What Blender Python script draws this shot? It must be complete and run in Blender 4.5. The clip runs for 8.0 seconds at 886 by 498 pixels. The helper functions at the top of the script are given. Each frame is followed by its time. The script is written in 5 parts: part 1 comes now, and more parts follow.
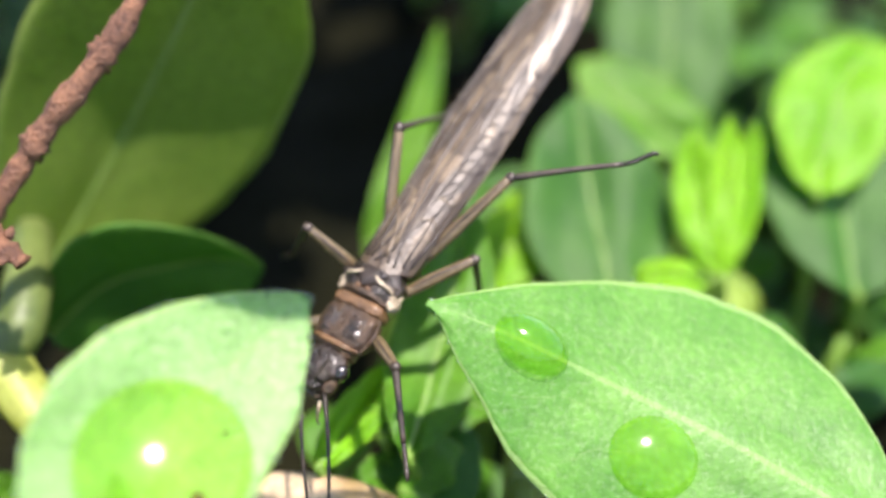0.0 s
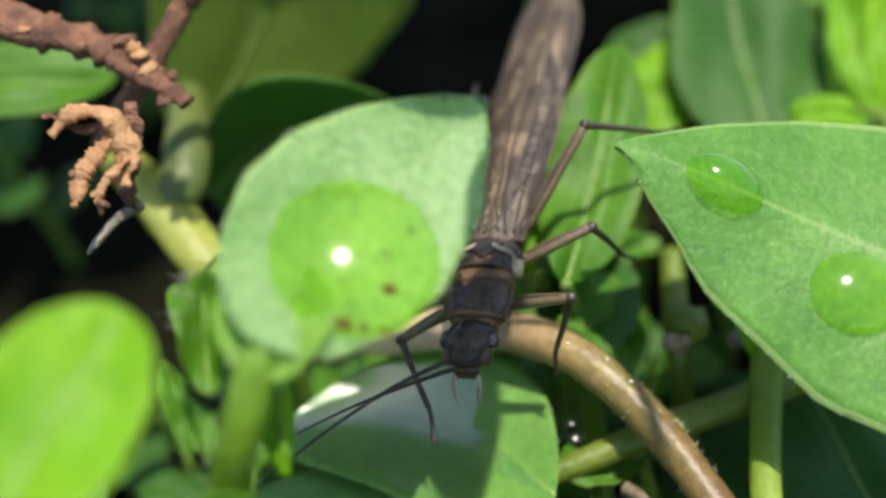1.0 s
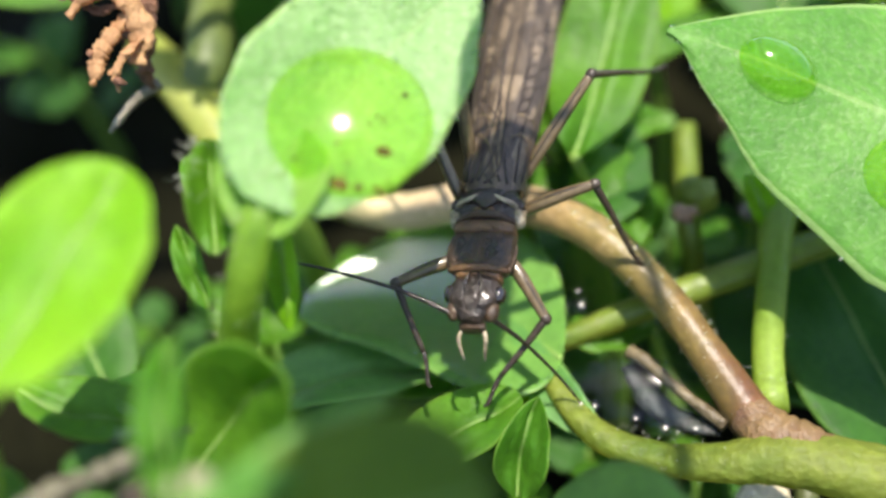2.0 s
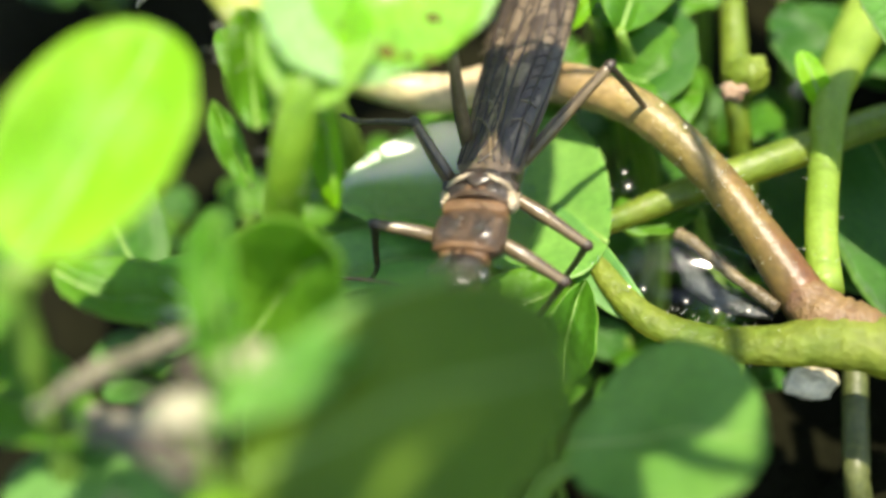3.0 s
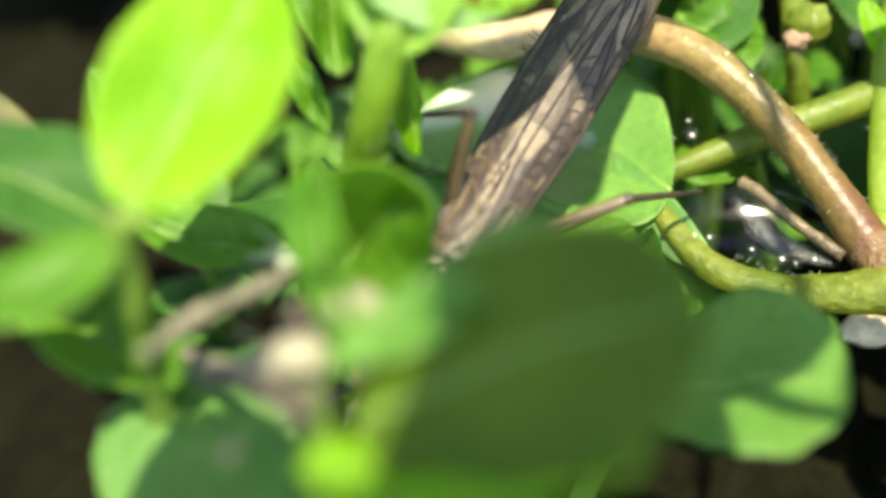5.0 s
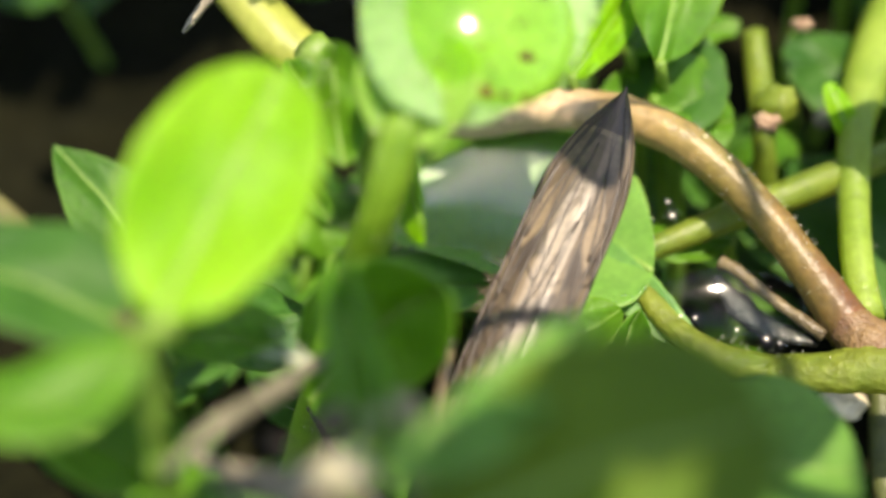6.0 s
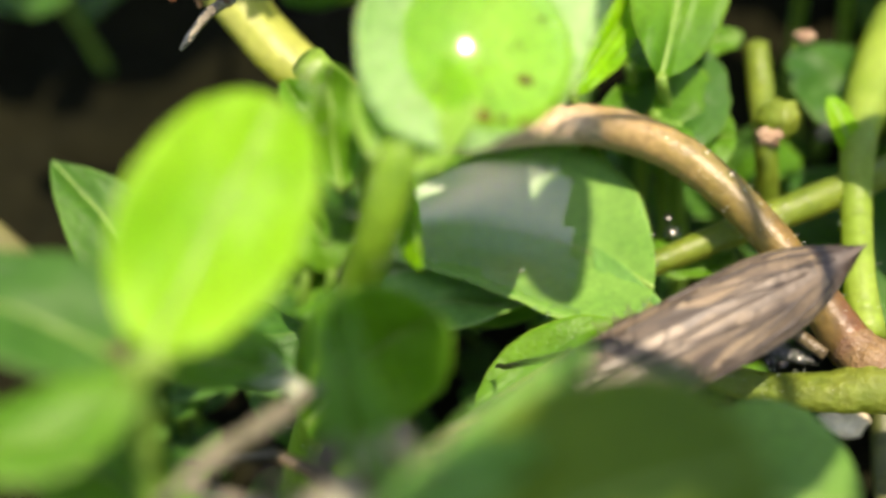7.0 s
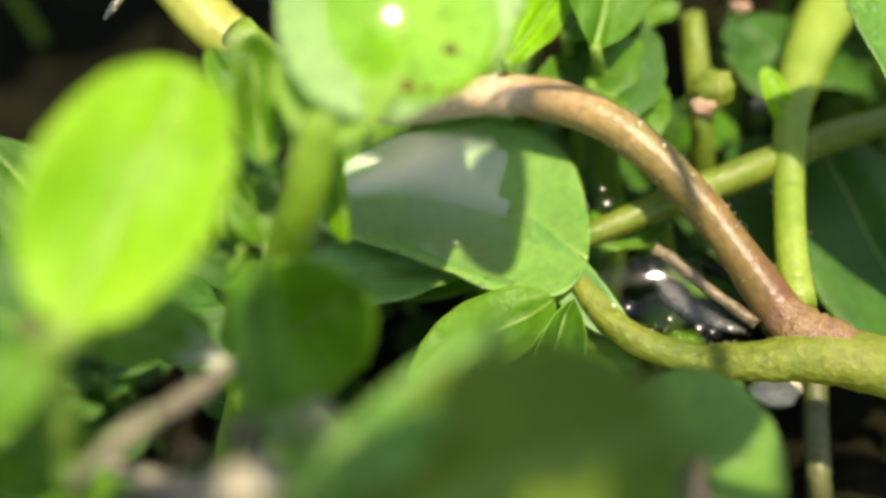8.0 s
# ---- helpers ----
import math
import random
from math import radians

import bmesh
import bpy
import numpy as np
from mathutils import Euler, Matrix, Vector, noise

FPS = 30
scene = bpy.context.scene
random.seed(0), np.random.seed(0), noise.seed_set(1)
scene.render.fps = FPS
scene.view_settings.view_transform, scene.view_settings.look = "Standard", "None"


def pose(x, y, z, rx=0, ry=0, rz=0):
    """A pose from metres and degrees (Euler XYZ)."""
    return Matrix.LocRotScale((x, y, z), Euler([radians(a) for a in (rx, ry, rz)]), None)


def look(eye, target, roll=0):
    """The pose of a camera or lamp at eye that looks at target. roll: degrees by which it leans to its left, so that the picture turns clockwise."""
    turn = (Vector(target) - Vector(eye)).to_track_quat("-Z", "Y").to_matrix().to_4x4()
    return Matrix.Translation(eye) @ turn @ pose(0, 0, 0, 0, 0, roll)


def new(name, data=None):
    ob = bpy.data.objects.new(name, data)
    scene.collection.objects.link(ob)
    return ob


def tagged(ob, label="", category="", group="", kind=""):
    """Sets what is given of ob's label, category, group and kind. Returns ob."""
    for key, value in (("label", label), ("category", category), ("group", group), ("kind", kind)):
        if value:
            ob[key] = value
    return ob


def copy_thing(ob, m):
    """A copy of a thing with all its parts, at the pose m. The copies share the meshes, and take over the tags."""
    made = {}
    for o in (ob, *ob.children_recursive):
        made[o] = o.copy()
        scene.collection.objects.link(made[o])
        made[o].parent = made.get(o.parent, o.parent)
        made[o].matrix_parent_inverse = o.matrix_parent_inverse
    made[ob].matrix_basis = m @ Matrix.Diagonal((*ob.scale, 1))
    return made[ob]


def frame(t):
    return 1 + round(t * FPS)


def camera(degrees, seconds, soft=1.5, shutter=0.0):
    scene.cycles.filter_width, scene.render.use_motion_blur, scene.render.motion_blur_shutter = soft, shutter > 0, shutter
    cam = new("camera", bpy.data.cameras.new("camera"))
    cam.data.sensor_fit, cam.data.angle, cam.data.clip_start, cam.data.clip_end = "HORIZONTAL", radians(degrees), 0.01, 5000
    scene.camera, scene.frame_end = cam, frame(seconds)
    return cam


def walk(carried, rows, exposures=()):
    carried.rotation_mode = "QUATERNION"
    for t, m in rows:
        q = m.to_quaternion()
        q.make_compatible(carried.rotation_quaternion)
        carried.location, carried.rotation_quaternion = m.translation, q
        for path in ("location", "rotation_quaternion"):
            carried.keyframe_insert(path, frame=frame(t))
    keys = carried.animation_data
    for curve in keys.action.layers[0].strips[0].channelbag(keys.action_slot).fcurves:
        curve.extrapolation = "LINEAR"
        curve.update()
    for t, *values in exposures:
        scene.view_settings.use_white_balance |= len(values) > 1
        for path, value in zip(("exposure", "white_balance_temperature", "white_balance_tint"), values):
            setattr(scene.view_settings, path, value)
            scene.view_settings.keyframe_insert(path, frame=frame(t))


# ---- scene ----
cam = camera(43.0, 8.0, soft=3.0, shutter=0.0)
cam.data.dof.use_dof = True
cam.data.dof.focus_distance = 0.0282
cam.data.dof.aperture_fstop = 31.0
walk(cam, [
    (0, pose(-0.00011, 0.00057, 0.03527, 52.15, -1.37, 2.58)),
    (0.5, pose(-0.00070, -0.00118, 0.03305, 50.63, 2.02, 5.48)),
    (1, pose(-0.00083, -0.00168, 0.03262, 49.94, 4.35, 6.11)),
    (1.5, pose(0.00002, -0.00308, 0.03241, 46.03, 6.76, 8.04)),
    (1.7, pose(0.00101, -0.00307, 0.03227, 46.76, 7.22, 8.28)),
    (2.8, pose(0.00016, -0.00256, 0.03137, 41.60, 7.71, 8.05)),
    (3, pose(-0.00025, -0.00297, 0.03106, 41.36, 7.57, 8.16)),
    (3.5, pose(-0.00050, -0.00315, 0.03133, 42.41, 5.95, 7.59)),
    (4, pose(-0.00058, -0.00349, 0.03107, 39.43, 6.36, 7.22)),
    (4.5, pose(-0.00073, -0.00345, 0.03143, 40.89, 6.89, 7.82)),
    (4.7, pose(-0.00103, -0.00350, 0.03128, 38.34, 7.74, 8.67)),
    (5.8, pose(-0.00461, -0.00282, 0.03197, 40.91, 3.71, 4.62)),
    (6, pose(-0.00451, -0.00272, 0.03203, 40.73, 3.34, 4.22)),
    (6.5, pose(-0.00451, -0.00205, 0.03235, 41.01, 3.75, 4.28)),
    (7, pose(-0.00436, -0.00205, 0.03236, 40.23, 3.56, 4.43)),
    (7.5, pose(-0.00373, -0.00209, 0.03225, 38.12, 1.82, 3.00)),
    (8, pose(-0.00370, -0.00192, 0.03214, 38.83, 2.17, 2.85)),
], exposures=[(0.0, 1.5, 6600, 21), (1.0, 0.82, 6700, 15), (1.7, 1.08, 6700, 15), (2.8, 1.5, 7300, 9), (4.7, 1.6, 7700, 8), (6.0, 1.3, 8000, 14), (8.0, 1.3, 8300, 18)])

MM = 0.001

# ---- light ----
SUN_TO = Vector((0.19, -0.09, 1.0)).normalized()
world = bpy.data.worlds.new("sky")
scene.world = world
world.use_nodes = True
wn = world.node_tree.nodes
sky = wn.new("ShaderNodeTexSky")
sky.sky_type = 'NISHITA'
sky.sun_disc = False
sky.sun_elevation = math.asin(SUN_TO.z)
sky.sun_rotation = math.atan2(SUN_TO.x, SUN_TO.y)
world.node_tree.links.new(sky.outputs[0], wn["Background"].inputs[0])
wn["Background"].inputs[1].default_value = 0.15
sun_data = bpy.data.lights.new("sun", 'SUN')
sun_data.energy = 4.1
sun_data.angle = radians(0.53)
sun_data.color = (1.0, 0.95, 0.86)
sun = new("sun", sun_data)
sun.matrix_world = look((0.2 * SUN_TO.x, 0.2 * SUN_TO.y, 0.2 * SUN_TO.z), (0, 0, 0))


# ---- materials ----
def nodes_of(name):
    m = bpy.data.materials.new(name)
    m.use_nodes = True
    nt = m.node_tree
    return m, nt, nt.nodes, nt.links, nt.nodes["Principled BSDF"], nt.nodes["Material Output"]


def noise_node(nt, scale, detail=4.0, rough=0.6, coord="Object"):
    tc = nt.nodes.new("ShaderNodeTexCoord")
    n = nt.nodes.new("ShaderNodeTexNoise")
    n.inputs["Scale"].default_value = scale
    n.inputs["Detail"].default_value = detail
    n.inputs["Roughness"].default_value = rough
    nt.links.new(tc.outputs[coord], n.inputs["Vector"])
    return n


def ramp_node(nt, fac, stops):
    r = nt.nodes.new("ShaderNodeValToRGB")
    el = r.color_ramp.elements
    while len(el) < len(stops):
        el.new(0.5)
    for e, (p, c) in zip(el, stops):
        e.position, e.color = p, (*c, 1)
    nt.links.new(fac, r.inputs[0])
    return r


def math_node(nt, op, a, b=None):
    n = nt.nodes.new("ShaderNodeMath")
    n.operation = op
    for i, v in enumerate((a, b)):
        if v is None:
            continue
        if isinstance(v, (int, float)):
            n.inputs[i].default_value = v
        else:
            nt.links.new(v, n.inputs[i])
    return n.outputs[0]


def mix_rgb(nt, fac, a, b, blend='MIX'):
    n = nt.nodes.new("ShaderNodeMix")
    n.data_type, n.blend_type = 'RGBA', blend
    for sock, v in ((n.inputs[0], fac), (n.inputs[6], a), (n.inputs[7], b)):
        if isinstance(v, (int, float)):
            sock.default_value = v
        elif isinstance(v, tuple):
            sock.default_value = (*v, 1)
        else:
            nt.links.new(v, sock)
    return n.outputs[2]


def bump_node(nt, height, strength, dist, normal=None):
    b = nt.nodes.new("ShaderNodeBump")
    b.inputs["Strength"].default_value = strength
    b.inputs["Distance"].default_value = dist
    nt.links.new(height, b.inputs["Height"])
    if normal is not None:
        nt.links.new(normal, b.inputs["Normal"])
    return b.outputs[0]


def leaf_material(name, dark, light, vein, through_colour, translucence=0.4, rough=0.38, bloom=0.35, specks=0.0, relief=0.00010, rim=0.5, frost=0.0):
    """Leaf skin: mottled green, branching veins from the leaf's own u, v, a pale margin, and light let through."""
    m, nt, nodes, links, p, out = nodes_of(name)
    big = noise_node(nt, 420.0, 3.0)
    cells = noise_node(nt, 4200.0, 3.0)
    info = nodes.new("ShaderNodeObjectInfo")
    base = ramp_node(nt, big.outputs[0], [(0.32, dark), (0.68, light)])
    fine = ramp_node(nt, cells.outputs[0], [(0.3, (0.84, 0.84, 0.84)), (0.7, (1.12, 1.12, 1.12))])
    col = mix_rgb(nt, 1.0, base.outputs[0], fine.outputs[0], 'MULTIPLY')
    tint = ramp_node(nt, info.outputs["Random"], [(0.0, (0.82, 0.9, 0.9)), (1.0, (1.15, 1.08, 0.9))])
    col = mix_rgb(nt, 1.0, col, tint.outputs[0], 'MULTIPLY')
    uv = nodes.new("ShaderNodeUVMap")
    uv.uv_map = "leaf"
    sep = nodes.new("ShaderNodeSeparateXYZ")
    links.new(uv.outputs[0], sep.inputs[0])
    across = math_node(nt, 'ABSOLUTE', sep.outputs[1])
    wob = math_node(nt, 'MULTIPLY', big.outputs[0], 0.16)
    slant = math_node(nt, 'ADD', math_node(nt, 'SUBTRACT', sep.outputs[0], math_node(nt, 'MULTIPLY', across, 0.30)), wob)
    wave = math_node(nt, 'ABSOLUTE', math_node(nt, 'SINE', math_node(nt, 'MULTIPLY', slant, 19.0)))
    side = math_node(nt, 'LESS_THAN', wave, 0.055)
    rib = math_node(nt, 'LESS_THAN', across, 0.022)
    veins = math_node(nt, 'MAXIMUM', math_node(nt, 'MULTIPLY', side, 0.45), rib)
    col = mix_rgb(nt, math_node(nt, 'MULTIPLY', veins, 0.38), col, vein)
    edge = math_node(nt, 'GREATER_THAN', across, 0.955)
    col = mix_rgb(nt, math_node(nt, 'MULTIPLY', edge, rim), col, vein)
    if frost:
        dots = noise_node(nt, 8200.0, 2.0)
        grit = ramp_node(nt, dots.outputs[0], [(0.52, (0, 0, 0)), (0.66, (1, 1, 1))])
        col = mix_rgb(nt, math_node(nt, 'MULTIPLY', grit.outputs[0], frost), col, (0.55, 0.66, 0.38))
    if specks:
        sp = noise_node(nt, 2600.0, 2.0)
        blot = ramp_node(nt, sp.outputs[0], [(0.70, (0, 0, 0)), (0.74, (1, 1, 1))])
        col = mix_rgb(nt, math_node(nt, 'MULTIPLY', blot.outputs[0], specks), col, (0.16, 0.06, 0.03))
    links.new(col, p.inputs["Base Color"])
    p.inputs["Roughness"].default_value = rough
    p.inputs["Specular IOR Level"].default_value = 0.22
    p.inputs["Coat Weight"].default_value = bloom * 0.6
    p.inputs["Coat Roughness"].default_value = 0.5
    n1 = bump_node(nt, cells.outputs[0], 0.6, relief)
    n2 = bump_node(nt, veins, -0.3, 0.00003, n1)
    links.new(n2, p.inputs["Normal"])
    tr = nodes.new("ShaderNodeBsdfTranslucent")
    links.new(mix_rgb(nt, 1.0, mix_rgb(nt, math_node(nt, 'MULTIPLY', veins, 0.4), through_colour, dark), fine.outputs[0], 'MULTIPLY'), tr.inputs[0])
    mx = nodes.new("ShaderNodeMixShader")
    mx.inputs[0].default_value = translucence
    links.new(p.outputs[0], mx.inputs[1])
    links.new(tr.outputs[0], mx.inputs[2])
    links.new(mx.outputs[0], out.inputs[0])
    return m


def skin_material(name, a, b, scale, rough, bump=0.4, dist=0.00008, translucence=0.0, through_colour=(0.4, 0.5, 0.1), coat=0.0, spec=0.5, stretch=None):
    """A mottled organic surface with fine relief."""
    m, nt, nodes, links, p, out = nodes_of(name)
    n1 = noise_node(nt, scale, 5.0)
    n2 = noise_node(nt, scale * 7, 3.0)
    if stretch:
        mp = nodes.new("ShaderNodeMapping")
        mp.inputs["Scale"].default_value = stretch
        links.new(n1.inputs["Vector"].links[0].from_socket, mp.inputs[0])
        links.new(mp.outputs[0], n1.inputs["Vector"])
    c = ramp_node(nt, n1.outputs[0], [(0.30, a), (0.70, b)])
    fine = ramp_node(nt, n2.outputs[0], [(0.3, (0.7, 0.7, 0.7)), (0.7, (1.2, 1.2, 1.2))])
    links.new(mix_rgb(nt, 1.0, c.outputs[0], fine.outputs[0], 'MULTIPLY'), p.inputs["Base Color"])
    p.inputs["Roughness"].default_value = rough
    p.inputs["Specular IOR Level"].default_value = spec
    p.inputs["Coat Weight"].default_value = coat
    p.inputs["Coat Roughness"].default_value = 0.15
    links.new(bump_node(nt, n2.outputs[0], bump, dist, bump_node(nt, n1.outputs[0], bump, dist * 2)), p.inputs["Normal"])
    if translucence:
        tr = nodes.new("ShaderNodeBsdfTranslucent")
        tr.inputs[0].default_value = (*through_colour, 1)
        mx = nodes.new("ShaderNodeMixShader")
        mx.inputs[0].default_value = translucence
        links.new(p.outputs[0], mx.inputs[1])
        links.new(tr.outputs[0], mx.inputs[2])
        links.new(mx.outputs[0], out.inputs[0])
    return m


def ageing_stem(name, x0, x1):
    """A stem that runs from yellow-green over cream to reddish brown along its length."""
    m = skin_material(name, (0.8, 0.8, 0.8), (1.15, 1.05, 0.95), 600, 0.42, 0.5, 0.00006, 0.2, (0.38, 0.33, 0.1))
    nt = m.node_tree
    p = nt.nodes["Principled BSDF"]
    old = p.inputs["Base Color"].links[0].from_socket
    tc = nt.nodes.new("ShaderNodeTexCoord")
    sep = nt.nodes.new("ShaderNodeSeparateXYZ")
    nt.links.new(tc.outputs["Object"], sep.inputs[0])
    blot = noise_node(nt, 500.0, 3.0)
    along = math_node(nt, 'DIVIDE', math_node(nt, 'SUBTRACT', sep.outputs[0], x0), x1 - x0)
    along = math_node(nt, 'ADD', along, math_node(nt, 'MULTIPLY', math_node(nt, 'SUBTRACT', blot.outputs[0], 0.5), 0.35))
    c = ramp_node(nt, along, [(0.02, (0.20, 0.27, 0.04)), (0.24, (0.52, 0.46, 0.27)), (0.46, (0.60, 0.46, 0.31)), (0.58, (0.32, 0.23, 0.105)), (0.74, (0.205, 0.17, 0.05)), (0.88, (0.165, 0.12, 0.035)), (1.0, (0.145, 0.066, 0.026))])
    nt.links.new(mix_rgb(nt, 1.0, c.outputs[0], old, 'MULTIPLY'), p.inputs["Base Color"])
    return m


def water_material(name, tint, rough, face_on=0.022):
    """Clear water: light passes straight on, with a mirror gloss that grows towards the rim."""
    m, nt, nodes, links, p, out = nodes_of(name)
    nodes.remove(p)
    clear = nodes.new("ShaderNodeBsdfTransparent")
    clear.inputs[0].default_value = (*tint, 1)
    gloss = nodes.new("ShaderNodeBsdfGlossy")
    gloss.inputs["Roughness"].default_value = rough
    lay = nodes.new("ShaderNodeLayerWeight")
    lay.inputs[0].default_value = 0.5
    fac = math_node(nt, 'ADD', math_node(nt, 'MULTIPLY', math_node(nt, 'POWER', lay.outputs["Facing"], 3.2), 0.8), face_on)
    mx = nodes.new("ShaderNodeMixShader")
    links.new(fac, mx.inputs[0])
    links.new(clear.outputs[0], mx.inputs[1])
    links.new(gloss.outputs[0], mx.inputs[2])
    links.new(mx.outputs[0], out.inputs[0])
    return m


LEAF_PALE = leaf_material("leaf_pale", (0.055, 0.185, 0.022), (0.105, 0.27, 0.042), (0.27, 0.42, 0.13), (0.28, 0.60, 0.02), 0.32, 0.42, 0.3, 0.0, 0.00006, 0.8, 0.10)
LEAF_SPOT = leaf_material("leaf_spotted", (0.18, 0.34, 0.10), (0.29, 0.45, 0.18), (0.36, 0.50, 0.16), (0.55, 0.85, 0.14), 0.48, 0.40, 0.45, 0.0, 0.00014, 0.5, 0.45)
LEAF_MID = leaf_material("leaf_mid", (0.045, 0.15, 0.011), (0.092, 0.235, 0.018), (0.2, 0.34, 0.05), (0.28, 0.58, 0.02), 0.42, 0.42, 0.15)
# Deep green, darkened to stand in for shade on many leaves.
LEAF_DEEP_SHADE = leaf_material("leaf_deep_shade", (0.022, 0.09, 0.012), (0.046, 0.14, 0.02), (0.11, 0.22, 0.04), (0.14, 0.38, 0.015), 0.32, 0.50, 0.05)
LEAF_GLAUCOUS = leaf_material("leaf_glaucous", (0.10, 0.25, 0.055), (0.155, 0.33, 0.08), (0.22, 0.38, 0.08), (0.36, 0.68, 0.02), 0.36, 0.36, 0.6, 0.0, 0.00003)
LEAF_DULL = leaf_material("leaf_dull", (0.058, 0.122, 0.008), (0.105, 0.185, 0.014), (0.20, 0.30, 0.05), (0.30, 0.50, 0.02), 0.42, 0.62, 0.05)
LEAF_BLUE = leaf_material("leaf_blue_green", (0.07, 0.19, 0.035), (0.11, 0.255, 0.055), (0.12, 0.23, 0.06), (0.18, 0.45, 0.025), 0.34, 0.44, 0.12)
LEAF_YOUNG = leaf_material("leaf_young", (0.13, 0.33, 0.010), (0.22, 0.44, 0.02), (0.30, 0.48, 0.06), (0.50, 0.84, 0.02), 0.50, 0.45, 0.15)
LEAF_OLIVE = leaf_material("leaf_olive", (0.085, 0.15, 0.024), (0.135, 0.21, 0.042), (0.28, 0.34, 0.10), (0.38, 0.54, 0.07), 0.48, 0.42, 0.15)
STEM_LEMON = skin_material("stem_lemon", (0.24, 0.30, 0.05), (0.38, 0.41, 0.10), 600, 0.42, translucence=0.35, through_colour=(0.7, 0.75, 0.12))
STEM_PALE = skin_material("stem_pale", (0.16, 0.27, 0.035), (0.28, 0.40, 0.07), 650, 0.45, translucence=0.4, through_colour=(0.6, 0.75, 0.1))
STEM_GREEN = skin_material("stem_green", (0.11, 0.24, 0.03), (0.22, 0.36, 0.06), 900, 0.45, translucence=0.35, through_colour=(0.35, 0.5, 0.06))
STEM_YELLOW = skin_material("stem_yellow", (0.08, 0.15, 0.014), (0.165, 0.22, 0.028), 700, 0.42, translucence=0.25, through_colour=(0.6, 0.6, 0.1))
PETIOLE = skin_material("petiole_skin", (0.07, 0.125, 0.012), (0.20, 0.235, 0.035), 520, 0.55, 0.9, 0.00012, translucence=0.3, through_colour=(0.55, 0.6, 0.08), spec=0.35)
STEM_RED = skin_material("stem_red", (0.22, 0.19, 0.045), (0.24, 0.115, 0.05), 420, 0.45, 0.6, 0.00010, translucence=0.2, through_colour=(0.4, 0.27, 0.08))
NODE_RED = skin_material("node_red", (0.11, 0.055, 0.028), (0.20, 0.13, 0.045), 900, 0.5, 0.7, 0.00012)
DRY_BROWN = skin_material("dry_brown", (0.06, 0.025, 0.014), (0.30, 0.14, 0.07), 1300, 0.7, 0.8, 0.0002)
DRY_ORANGE = skin_material("dry_orange", (0.28, 0.13, 0.05), (0.66, 0.40, 0.19), 1200, 0.6, 0.7, 0.00015, 0.25, (0.8, 0.4, 0.15))
DRY_GREY = skin_material("dry_grey", (0.07, 0.06, 0.04), (0.32, 0.29, 0.21), 900, 0.65, 0.8, 0.00015)
HAIR = skin_material("hair", (0.55, 0.58, 0.45), (0.75, 0.78, 0.65), 2000, 0.35, 0.1, 0.00001, 0.4, (0.8, 0.85, 0.6))
CHITIN = skin_material("chitin_dark", (0.006, 0.0042, 0.0028), (0.032, 0.019, 0.010), 2200, 0.30, 0.8, 0.00007, coat=0.25)
CHITIN_BROWN = skin_material("chitin_brown", (0.020, 0.011, 0.005), (0.085, 0.047, 0.019), 2600, 0.36, 0.8, 0.00008, coat=0.2)
EYE = skin_material("insect_eye", (0.006, 0.005, 0.005), (0.02, 0.014, 0.012), 3000, 0.12, 0.15, 0.00002, coat=0.8)
LEG = skin_material("insect_leg", (0.028, 0.02, 0.010), (0.125, 0.09, 0.045), 1100, 0.42, 0.5, 0.00004, coat=0.1)
SHIN = skin_material("insect_shin", (0.015, 0.011, 0.008), (0.06, 0.042, 0.026), 1400, 0.42, 0.5, 0.00004, coat=0.1)


